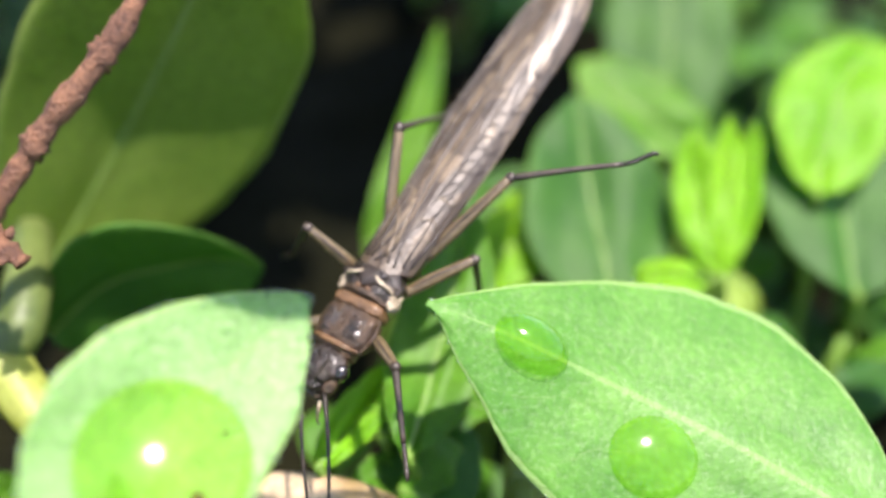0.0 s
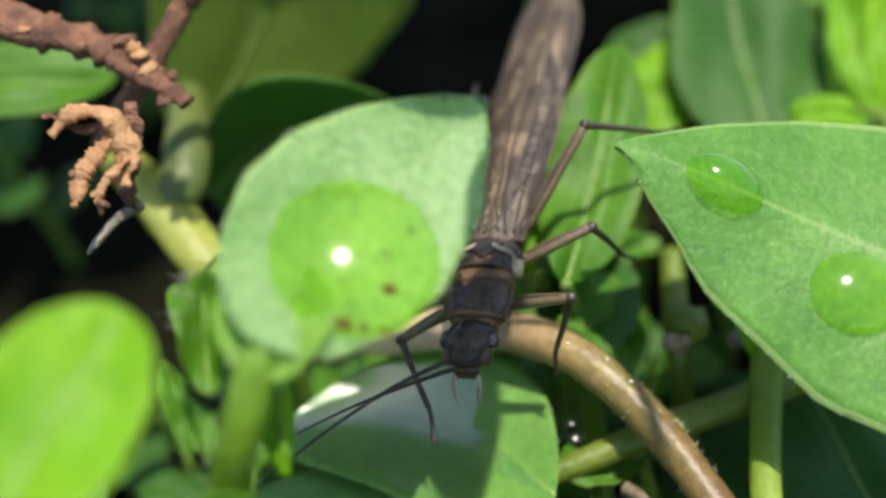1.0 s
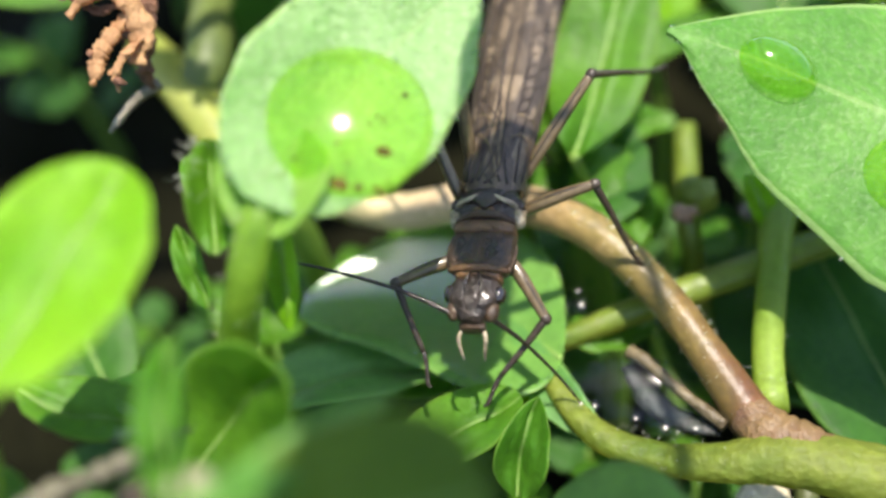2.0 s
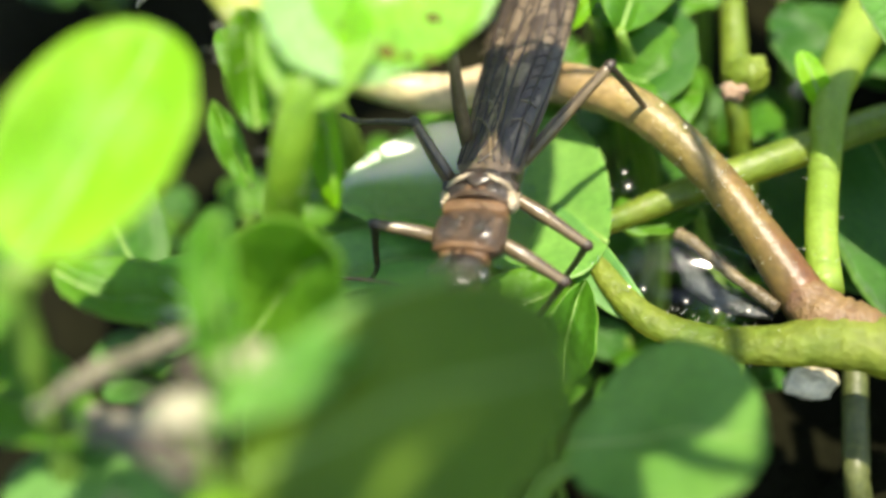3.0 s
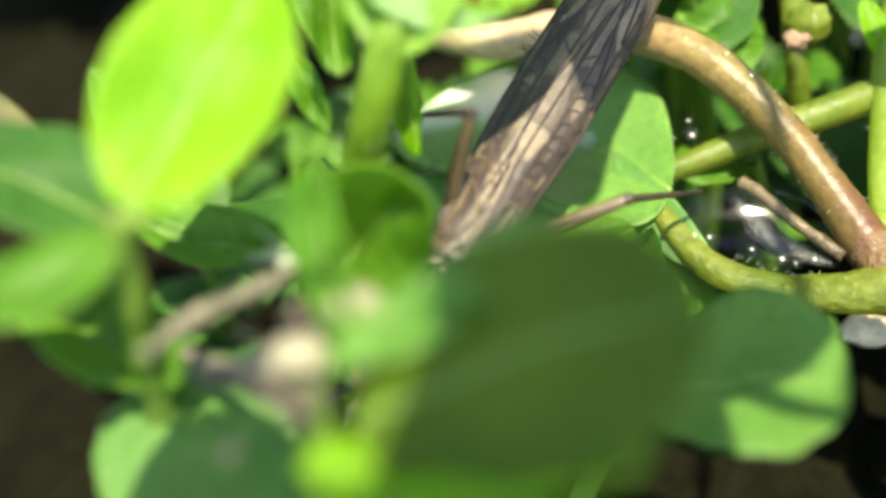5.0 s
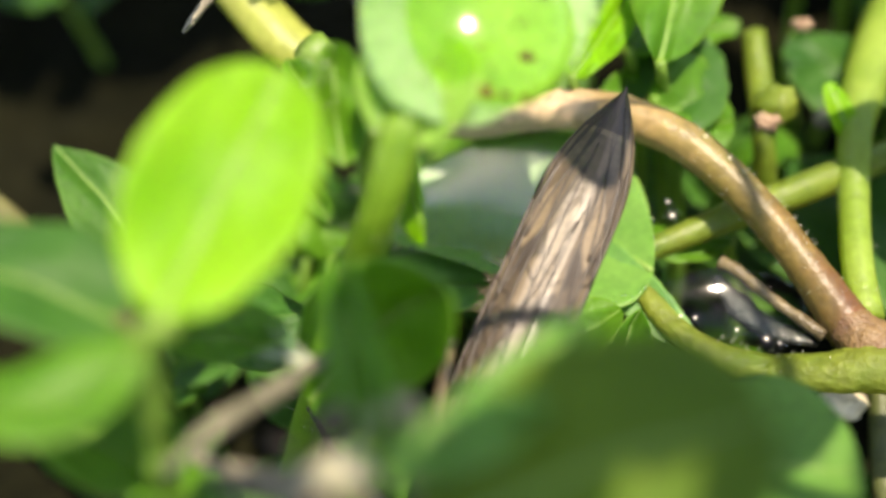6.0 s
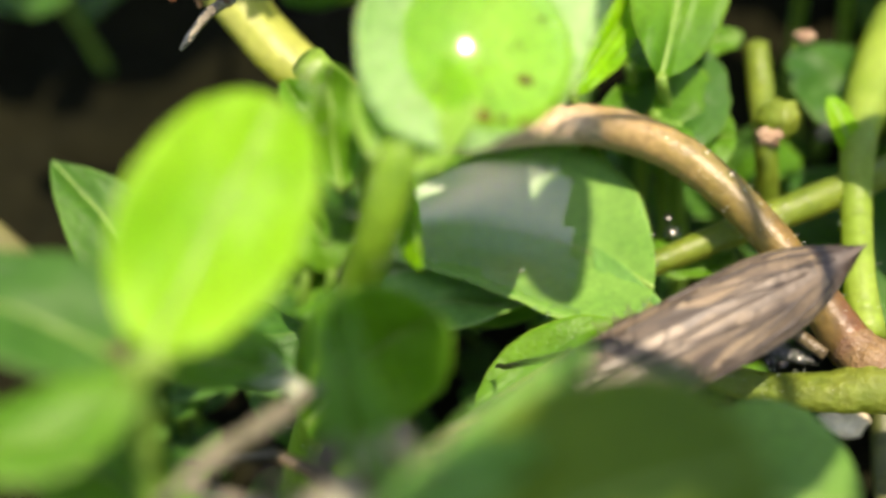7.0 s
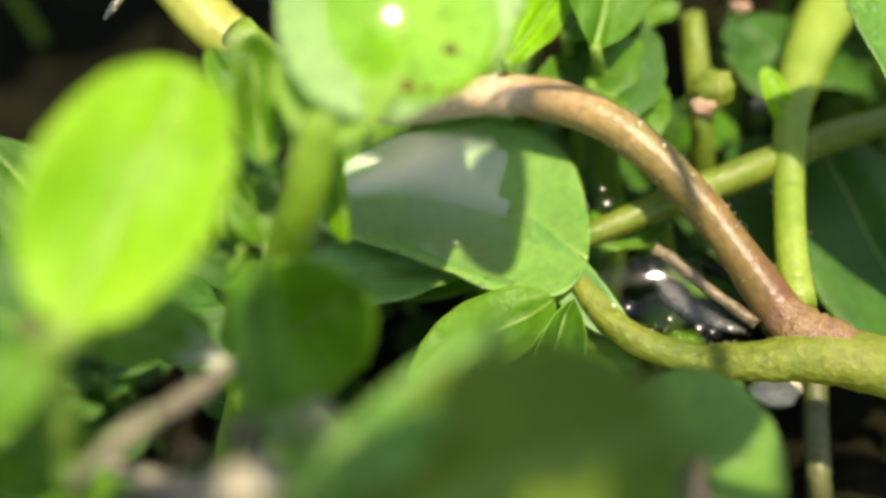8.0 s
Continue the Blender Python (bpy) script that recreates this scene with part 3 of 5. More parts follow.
fore_plant = thing("chickweed_plant", "young chickweed with bright round backlit leaves", "plant", GROUP)
leaf(fore_plant, LEAF_YOUNG, (-10.72, 7.80, 17.96), (-9.25, 12.44, 19.21), (-11.67, 9.71, 18.82), (-8.45, 10.48, 18.02), "bright round backlit leaf", wide=0.5, point=0.5, cup=0.3, fold=0.1)
# The dark tone of this leaf stands in for shade.
leaf(fore_plant, LEAF_DEEP_SHADE, (-11.43, 8.40, 16.47), (-15.77, 9.07, 17.55), (-13.31, 7.90, 17.15), (-13.86, 10.59, 17.14), "leaf beside the stalk, coloured dark for shade", wide=0.5, point=0.6)
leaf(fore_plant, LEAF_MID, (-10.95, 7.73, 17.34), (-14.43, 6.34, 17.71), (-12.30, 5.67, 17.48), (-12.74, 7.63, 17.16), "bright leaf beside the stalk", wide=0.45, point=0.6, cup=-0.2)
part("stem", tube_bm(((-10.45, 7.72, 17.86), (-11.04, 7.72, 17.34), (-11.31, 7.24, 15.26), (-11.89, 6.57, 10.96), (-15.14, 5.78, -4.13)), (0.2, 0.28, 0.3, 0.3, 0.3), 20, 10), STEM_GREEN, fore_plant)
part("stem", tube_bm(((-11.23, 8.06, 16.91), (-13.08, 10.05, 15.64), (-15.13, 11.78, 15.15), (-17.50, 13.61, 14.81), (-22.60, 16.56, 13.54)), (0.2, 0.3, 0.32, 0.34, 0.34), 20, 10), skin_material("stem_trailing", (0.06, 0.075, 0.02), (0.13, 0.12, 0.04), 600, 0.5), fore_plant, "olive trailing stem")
leaf(fore_plant, LEAF_DEEP_SHADE, (-14.31, 14.88, 8.02), (-18.32, 19.13, 10.75), (-16.59, 15.63, 8.97), (-15.49, 18.84, 9.53), "pointed blue-green leaf", wide=0.4, point=0.9)
# Dark tone in place of shade here too.
leaf(fore_plant, LEAF_DEEP_SHADE, (-13.00, 13.03, 10.70), (-10.22, 14.21, 9.15), (-11.63, 12.32, 9.90), (-12.09, 15.28, 9.57), "small leaf coloured dark for shade", wide=0.5, point=0.6)
# Unseen leaves added overhead as shade, gapped to let a sun fleck through.
for b_, t_, l_, r_ in (((1.79, 7.90, 37.90), (-1.91, -0.70, 37.40), (-1.41, 4.20, 37.60), (0.09, 3.00, 37.60)), ((3.59, 7.70, 37.90), (1.59, -1.10, 37.40), (1.14, 2.90, 37.60), (4.39, 3.70, 37.60)),
                       ((3.79, 0.70, 37.20), (-1.71, 0.80, 37.20), (0.79, -1.10, 37.10), (0.89, 2.10, 37.10)), ((1.89, 8.30, 38.10), (0.64, 3.30, 37.90), (0.29, 5.80, 38.00), (2.39, 5.80, 38.00))):
    leaf(fore_plant, LEAF_MID, b_, t_, l_, r_, "unseen broad leaf added overhead to shade the others", wide=0.5, point=0.6)
part("stem", tube_bm(((3.79, 0.70, 37.20), (4.19, 4.30, 38.40), (3.59, 7.70, 38.00), (2.69, 7.90, 38.00), (1.59, 7.90, 38.00)), (0.1, 0.14, 0.16, 0.18, 0.18), 16, 7), STEM_GREEN, fore_plant)
# Another unseen leaf, added to shade the round leaf below.
leaf(fore_plant, LEAF_MID, (1.99, 7.00, 38.20), (6.59, 8.90, 37.40), (3.89, 9.70, 37.90), (5.19, 6.50, 37.50), "unseen broad leaf added overhead to shade the others", wide=0.5, point=0.6)
part("stem", tube_bm(((1.99, 7.00, 38.20), (2.49, 7.40, 38.30), (2.69, 7.90, 38.00), (0.39, 8.70, 38.40), (-1.61, 8.90, 38.20)), (0.14, 0.16, 0.2), 10, 7), STEM_GREEN, fore_plant)
part("stem", tube_bm(((2.69, 7.90, 38.00), (6.84, 5.50, 39.00), (14.84, 3.00, 36.00), (20, 2, 14), (21, 2, -1)), (0.2, 0.3, 0.35, 0.35, 0.35), 16, 8), STEM_GREEN, fore_plant)

# More unseen leaves, added to shade the lower round leaf and spoon leaf.
leaf(fore_plant, LEAF_MID, (-4.4, 4.6, 38.0), (-6.6, 2.0, 37.7), (-6.4, 4.3, 37.9), (-4.7, 2.1, 37.9), "unseen broad leaf added overhead to shade the others", wide=0.5, point=0.5)
leaf(fore_plant, LEAF_MID, (0.6, 18.0, 38.0), (-3.0, 17.7, 37.8), (-1.2, 18.6, 37.9), (-1.3, 17.4, 37.9), "unseen broad leaf added overhead to shade the others", wide=0.5, point=0.5)
leaf(fore_plant, LEAF_MID, (1.7, 18.2, 38.1), (1.5, 13.6, 37.9), (2.35, 16.0, 38.0), (0.35, 16.0, 38.0), "unseen broad leaf added overhead to shade the others", wide=0.5, point=0.5)
part("stem", tube_bm(((0.6, 18.0, 38.0), (1.7, 18.2, 38.1), (5.5, 17.0, 39.5), (7.5, 11.0, 39.5), (6.84, 5.5, 39.0)), (0.08, 0.12, 0.16, 0.2, 0.22), 18, 7), STEM_GREEN, fore_plant)
part("stem", tube_bm(((-4.4, 4.6, 38.0), (-2.5, 6.2, 38.8), (1.0, 7.4, 38.4), (2.7, 7.9, 38.0)), (0.1, 0.14, 0.18), 12, 7), STEM_GREEN, fore_plant)
# Unseen sprig added above the bed only to cast shade that shifts.
SHADE_SPRIG = thing("chickweed_sprig", "unseen chickweed sprig added to cast moving shade on the bed", "plant")
for b_, t_, l_, r_ in (((-2.46, 9.60, 38.60), (-3.06, 3.60, 38.30), (-1.96, 6.40, 38.50), (-4.16, 6.70, 38.50)), ((-2.56, 9.40, 38.70), (-4.46, 8.20, 38.50), (-3.26, 9.40, 38.60), (-3.66, 7.90, 38.60)),
                       ((-0.06, 4.20, 38.60), (-2.76, 1.60, 38.40), (-2.46, 3.90, 38.50), (-0.36, 1.40, 38.50))):
    leaf(SHADE_SPRIG, LEAF_MID, b_, t_, l_, r_, "broad leaf of the unseen shading sprig", wide=0.5, point=0.5)
part("stem", tube_bm(((-0.06, 4.20, 38.60), (0.44, 8.00, 39.60), (2.14, 10.00, 41.00)), (0.1, 0.14, 0.18), 10, 7), STEM_GREEN, SHADE_SPRIG)
part("stem", tube_bm(((-2.46, 9.60, 38.60), (2.14, 10.00, 41.00), (14.14, 6.00, 38.00), (24, 2, 16), (25, 2, -1)), (0.15, 0.25, 0.3, 0.35, 0.35), 20, 8), STEM_GREEN, SHADE_SPRIG)

shade_plant = thing("chickweed_plant", "broad chickweed leaves in dappled shade", "plant", GROUP)
leaf(shade_plant, LEAF_DULL, (-6.43, 4.72, 16.60), (-1.43, 5.94, 18.54), (-4.44, 7.28, 18.30), (-2.87, 3.38, 18.12), "broad shaded green leaf with sunlit patches", wide=0.6, point=0.42, cup=-0.4, fold=0.1)
leaf(shade_plant, LEAF_MID, (-6.86, 6.23, 16.67), (-8.22, 10.04, 16.97), (-8.20, 8.03, 16.89), (-7.27, 8.12, 16.89), "yellow-green leaf", wide=0.5, point=0.45)
leaf(shade_plant, LEAF_MID, (-9.69, 10.43, 11.35), (-6.42, 10.29, 15.55), (-9.02, 11.78, 14.23), (-7.03, 10.00, 12.86), "olive leaf in deep shade", wide=0.5, point=0.5)
leaf(shade_plant, LEAF_PALE, (-6.96, 5.46, 17.23), (-4.47, 6.17, 18.28), (-6.13, 6.40, 17.51), (-5.36, 5.49, 17.61), "sunlit yellow-green leaf", wide=0.5, point=0.6)
# The broad leaf's sunlit edge strip, made as a pale leaf of its own.
leaf(shade_plant, LEAF_PALE, (-6.26, 6.00, 17.50), (-3.68, 8.84, 17.01), (-5.25, 7.51, 17.49), (-4.79, 6.86, 17.59), "narrow pale leaf added for the sunlit strip on the broad leaf", wide=0.5, point=0.5, cup=-0.2, fold=0.05)
leaf(shade_plant, LEAF_YOUNG, (-7.20, 4.15, 16.56), (-2.12, 3.86, 17.82), (-4.86, 4.81, 16.87), (-4.29, 2.85, 17.78), "sunlit curved leaf", wide=0.5, point=0.5)
leaf(shade_plant, LEAF_MID, (-14.80, 8.95, 14.45), (-10.75, 6.90, 14.00), (-12.88, 9.21, 13.68), (-12.71, 6.61, 14.14), "green leaf", wide=0.5, point=0.6)
leaf(shade_plant, LEAF_MID, (-13.40, 11.34, 13.49), (-10.00, 11.28, 12.89), (-12.13, 12.00, 13.03), (-11.47, 10.22, 13.05), "green leaf", wide=0.5, point=0.6)
part("stem", tube_bm(((-7.57, 5.74, 16.63), (-7.37, 5.09, 15.50), (-7.45, 4.46, 13.58), (-9.36, 3.76, 4.60)), (0.2, 0.3, 0.3, 0.35), 16, 8), STEM_GREEN, shade_plant)

round_plant = thing("chickweed_plant", "round-leaved chickweed close to the soil", "plant", GROUP)
leaf(round_plant, LEAF_BLUE, (-2.02, 8.98, 11.08), (1.76, 8.95, 11.98), (0.04, 11.49, 11.06), (-0.43, 7.06, 11.77), "round dark green leaf with sunlit patch", wide=0.55, point=0.42, cup=0.2, fold=0.12)
leaf(round_plant, LEAF_BLUE, (-10.67, 8.07, 12.61), (-10.37, 3.95, 12.10), (-12.63, 5.48, 12.87), (-8.64, 6.48, 11.97), "round green leaf with dark vein", wide=0.42, point=0.5, fold=0.15)
part("stem", tube_bm(((-1.74, 9.42, 9.87), (-2.82, 8.97, 8.87), (-4.39, 7.68, 3.25), (-5.25, 6.40, -10.01)), (0.15, 0.25, 0.3, 0.3), 16, 8), STEM_GREEN, round_plant)
part("stem", tube_bm(((-9.95, 8.03, 11.33), (-9.25, 7.24, 11.38), (-8.82, 5.74, 10.21), (-10.65, 3.57, -1.01)), (0.15, 0.25, 0.3, 0.3), 16, 8), STEM_GREEN, round_plant)

tall_plant = thing("chickweed_plant", "tall chickweed with a large translucent leaf", "plant", GROUP)
leaf(tall_plant, LEAF_OLIVE, (-14.37, 29.27, 10.75), (-6.63, 30.61, 24.43), (-13.98, 30.82, 19.24), (-4.40, 32.37, 19.29), "large translucent green leaf", wide=0.55, point=0.6, fold=0.3, cup=0.3)
part("stem", tube_bm(((-14.16, 29.06, 13.06), (-13.35, 26.20, 13.20), (-13.15, 24.75, 12.80), (-13.45, 24.00, 12.30)), (0.6, 0.75, 0.75, 0.6), 16, 12, 0.04), skin_material("stem_shaded", (0.07, 0.11, 0.022), (0.14, 0.18, 0.045), 500, 0.5, translucence=0.2, through_colour=(0.4, 0.5, 0.08)), tall_plant, "broad olive-green stalk")
# Shade on this leaf sits in its deep colour.
leaf(tall_plant, LEAF_DEEP_SHADE, (-13.27, 26.63, 10.69), (-6.56, 28.16, 12.70), (-10.04, 27.22, 15.38), (-10.01, 27.94, 10.04), "dark green leaf with shade put into its colour", wide=0.45, point=0.7)
leaf(tall_plant, LEAF_MID, (-22.50, 26.47, 15.38), (-16.02, 28.11, 14.47), (-19.73, 28.38, 15.52), (-19.15, 26.05, 14.25), "green leaf with a bright edge", wide=0.5, point=0.6)
part("stem", tube_bm(((-10.92, 20.49, 13.14), (-9.91, 20.59, 10.75), (-9.90, 21.98, 3.07), (-11.10, 25.18, -8.43)), (0.5, 0.5, 0.5, 0.5), 16, 10), STEM_GREEN, tall_plant)

back_plant = thing("chickweed_plant", "sunlit chickweed with upright bright buds", "plant", GROUP)
# Deep leaves carry shade in their colour; some lit ones take lighter tones.
BK = [
    (LEAF_MID, (-3.81, 33.62, 9.45), (-1.53, 40.73, 15.28), (-3.05, 37.30, 12.55), (-1.43, 37.57, 12.83), 0.4, 0.9),
    (LEAF_DEEP_SHADE, (8.05, 40.72, 10.03), (8.36, 49.44, 16.37), (5.35, 44.40, 13.24), (10.89, 44.65, 13.38), 0.5, 0.5),
    (LEAF_DEEP_SHADE, (5.04, 29.45, 10.31), (3.62, 36.64, 14.72), (1.79, 32.10, 12.20), (7.14, 33.39, 12.05), 0.45, 0.8),
    (LEAF_YOUNG, (0.24, 30.58, 10.31), (2.97, 34.40, 11.86), (0.53, 32.97, 11.74), (2.78, 31.57, 10.67), 0.5, 0.5),
    (LEAF_MID, (9.30, 38.10, 11.51), (3.94, 40.92, 13.70), (5.46, 37.90, 12.21), (7.57, 40.67, 13.25), 0.5, 0.7),
    (LEAF_YOUNG, (8.41, 30.87, 11.21), (7.67, 34.74, 14.58), (7.02, 32.41, 12.75), (8.71, 32.77, 12.83), 0.5, 0.7),
    (LEAF_YOUNG, (8.47, 30.65, 11.26), (8.88, 35.07, 14.97), (8.12, 32.74, 12.82), (9.58, 32.93, 13.01), 0.5, 0.8),
    (LEAF_YOUNG, (8.74, 30.89, 11.07), (9.86, 35.26, 14.69), (9.00, 33.43, 12.86), (10.19, 33.49, 12.89), 0.5, 0.8),
    (LEAF_DEEP_SHADE, (13.90, 31.84, 9.83), (13.75, 40.88, 14.94), (10.46, 36.46, 12.64), (16.88, 36.75, 12.79), 0.5, 0.55),
    (LEAF_YOUNG, (12.40, 34.30, 12.40), (14.60, 39.40, 15.70), (10.80, 36.90, 14.30), (15.40, 36.90, 14.20), 0.5, 0.42),
    (LEAF_YOUNG, (7.93, 29.89, 11.60), (5.56, 29.90, 11.69), (6.66, 30.81, 12.00), (6.73, 29.22, 11.59), 0.5, 0.5),
    (LEAF_YOUNG, (12.98, 41.19, 13.74), (18.33, 42.46, 13.57), (15.06, 42.88, 14.22), (14.84, 40.57, 12.89), 0.5, 0.6),
    (LEAF_MID, (-1.50, 21.64, 11.63), (-0.08, 28.49, 15.18), (-2.20, 25.01, 13.16), (0.85, 25.36, 12.81), 0.5, 0.6),
    (LEAF_DEEP_SHADE, (3.86, 32.04, 10.55), (-0.07, 34.58, 11.95), (1.55, 31.38, 10.23), (2.38, 35.72, 12.02), 0.5, 0.5),
    (LEAF_MID, (-0.73, 28.11, 9.96), (3.82, 31.29, 10.47), (1.12, 30.12, 10.40), (1.46, 28.61, 10.11), 0.5, 0.6),
    (LEAF_DEEP_SHADE, (-1.08, 20.57, 9.68), (-0.66, 24.54, 10.62), (-2.41, 22.62, 10.24), (0.66, 22.58, 10.09), 0.5, 0.45),
    (LEAF_MID, (-2.28, 22.70, 11.22), (1.32, 25.97, 9.58), (-0.61, 26.50, 10.23), (-0.40, 23.91, 10.19), 0.5, 0.6),
    (LEAF_YOUNG, (-3.93, 21.28, 11.42), (-2.11, 25.09, 11.73), (-3.57, 23.43, 11.82), (-2.29, 22.96, 11.41), 0.5, 0.6),
    (LEAF_MID, (-3.38, 21.37, 10.29), (-1.56, 21.01, 10.01), (-2.24, 22.90, 10.21), (-2.43, 20.24, 10.11), 0.5, 0.6),
    (LEAF_DEEP_SHADE, (7.72, 15.63, 5.68), (5.16, 22.44, 7.52), (4.50, 17.93, 6.66), (9.09, 21.46, 6.40), 0.5, 0.5),
    (LEAF_DEEP_SHADE, (3.26, 26.62, 8.60), (5.22, 23.96, 7.47), (3.45, 24.19, 7.95), (5.68, 27.41, 7.72), 0.5, 0.6),
    (LEAF_DEEP_SHADE, (9.15, 18.47, 4.98), (1.40, 22.43, 5.43), (5.68, 23.92, 5.95), (5.51, 17.83, 4.99), 0.5, 0.5),
    (LEAF_MID, (-1.60, 21.27, 10.63), (0.68, 21.56, 9.41), (-0.41, 23.36, 10.51), (-0.52, 19.89, 9.74), 0.5, 0.5),
    (LEAF_MID, (0.69, 18.87, 7.47), (-1.74, 18.10, 7.84), (-0.56, 19.47, 7.47), (-0.51, 17.74, 7.81), 0.5, 0.6),
]
for k, (mat, b, t_, l_, r_, wd, pt) in enumerate(BK):
    leaf(back_plant, mat, b, t_, l_, r_, wide=wd, point=pt, seed=k + 20, fold=0.3, wave=0.2)
    low = Vector(b)
    part("stem", tube_bm((b, low + Vector((0.4, 0.6, -2.5)), low + Vector((0.8, 0.4, -low.z * 0.6)), (low.x + 0.6, low.y + 0.4, -1)), (0.16, 0.22, 0.26, 0.3), 12, 7), STEM_GREEN, back_plant)
part("stem", tube_bm(((-2.07, 17.79, 7.95), (0.57, 18.83, 8.48), (3.69, 20.42, 8.53), (5.64, 21.55, 8.43), (8.16, 22.69, 8.26)), (0.3, 0.42, 0.46, 0.46, 0.4), 24, 10, 0.05), STEM_YELLOW, back_plant, "pale green runner")
part("stem", tube_bm(((1.62, 25.01, 9.93), (1.67, 23.51, 9.47), (1.70, 21.85, 9.00), (2.32, 20.53, 4.96)), (0.36, 0.4, 0.36, 0.3), 14, 10), STEM_YELLOW, back_plant)
part("bud", blob_bm((1.98, 22.06, 9.71), (0.6, 0.6, 0.55), None, 0.3, 6), STEM_YELLOW, back_plant, "swollen green bud")
BUD_TIP = skin_material("bud_tip_pink", (0.20, 0.11, 0.06), (0.42, 0.30, 0.20), 1800, 0.6, 0.8, 0.0001)
part("bud_tip", blob_bm((1.55, 21.07, 9.94), (0.36, 0.26, 0.24), None, 0.6, 7), BUD_TIP, back_plant, "withered pinkish bud tip")
part("bud_tip", blob_bm((3.01, 25.13, 10.16), (0.3, 0.2, 0.22), None, 0.6, 8), BUD_TIP, back_plant, "withered pinkish bud tip")
part("bud", blob_bm((3.49, 22.40, 8.84), (0.3, 0.3, 0.25), None, 0.3, 9), DRY_GREY, back_plant)
part("stem", tube_bm(((5.00, 16.50, 4.82), (4.96, 14.19, 3.71), (5.12, 12.79, 2.34), (6.85, 11.10, -6.80)), (0.34, 0.36, 0.36, 0.36), 14, 9), skin_material("stem_olive", (0.05, 0.065, 0.015), (0.09, 0.10, 0.025), 700, 0.5), back_plant, "dull olive stalk")


def weeds():
    """Small seedlings that fill the bed behind."""
    rng = random.Random(11)
    first = thing("weed_seedling", "small green weed seedling in the soil, mostly coloured dark for shade", "plant", "weed seedlings")
    for k in range(5):
        a = k * 2.4
        d = Vector((math.cos(a), math.sin(a), 0))
        s = Vector((-d.y, d.x, 0))
        h = 3.0 + 1.3 * k
        ln, w = 4.2 - 0.3 * k, 1.5
        b = d * 0.3 + Vector((0, 0, h))
        tp = d * ln + Vector((0, 0, h + 1.2))
        md = d * ln * 0.5 + Vector((0, 0, h + 1.1))
        # Most seedling leaves take the deep tone to look shaded.
        leaf(first, LEAF_DEEP_SHADE if k < 4 else LEAF_MID, b, tp, md + s * w, md - s * w, wide=0.5, point=0.6, seed=50 + k, nu=18, nv=11, rib=0)
    part("stem", tube_bm(((0, 0, -1), (0.2, 0.1, 3), (0, 0, 8.6)), (0.3, 0.28, 0.18), 10, 7), STEM_GREEN, first)
    spots = []
    for i in range(54):
        x = rng.uniform(-6, 44)
        y = rng.uniform(26, 78)
        if x < 7 and y < 66:
            x += 13
        spots.append((x, y, rng.uniform(0.7, 1.25)))
    for i in range(10):
        spots.append((rng.uniform(-34, -20), rng.uniform(34, 70), rng.uniform(0.6, 1.0)))
    for i in range(9):
        spots.append((rng.uniform(-8, 12), rng.uniform(14, 24), rng.uniform(0.3, 0.5)))
    for i in range(26):
        spots.append((rng.uniform(-18, -6), rng.uniform(10, 25), rng.uniform(0.45, 0.8)))
    for i in range(46):
        spots.append((rng.uniform(-11, 18), rng.uniform(3, 27), rng.uniform(0.45, 0.85)))
    spots = [q for q in spots if (q[0] < 2.5 or q[1] > 24) and not (q[0] > -3 and q[1] < 15)]
    for i, (x, y, sc) in enumerate(spots):
        m = pose(x * MM, y * MM, -0.001, rng.uniform(-14, 14), rng.uniform(-14, 14), rng.uniform(0, 360))
        if i == 0:
            first.matrix_basis = m
        else:
            copy_thing(first, m).scale = (sc, sc, sc)


weeds()


def shade_canopy():
    """Unseen tall weeds added and rooted far back; leaves overhang the bed, shading soil."""
    rng = random.Random(23)
    for x0, reach in ((-37, 1), (-26, 4), (-16, 4), (-6, 13), (6, 19)):
        tall = thing("tall_weed", "unseen tall leafy weed added to arch over and shade the soil", "plant", "tall weeds")
        path = ((x0, 80, -1), (x0 + 1, 78, 26), (x0 + 2, 62, 38), (x0 + 3, 38 + reach, 35), (x0 + 3, 28 + reach, 32))
        part("stem", tube_bm(path, (0.9, 0.8, 0.6, 0.4, 0.25), 40, 8), STEM_GREEN, tall)
        line = spline([Vector(q) for q in path], 30)
        for k in range(13):
            b = line[12 + k]
            a = (1 if k % 2 else -1) * rng.uniform(0.9, 1.4)
            d = Vector((math.sin(a), -math.cos(a), 0.05))
            sd = Vector((-d.y, d.x, 0.1)).normalized()
            ln = rng.uniform(9, 13)
            tp, md = b + d * ln, b + d * ln * 0.5 + Vector((0, 0, 0.8))
            leaf(tall, LEAF_MID, b, tp, md + sd * 4.2, md - sd * 4.2, wide=0.5, point=0.6, seed=90 + k, nu=14, nv=9, rib=0)


shade_canopy()

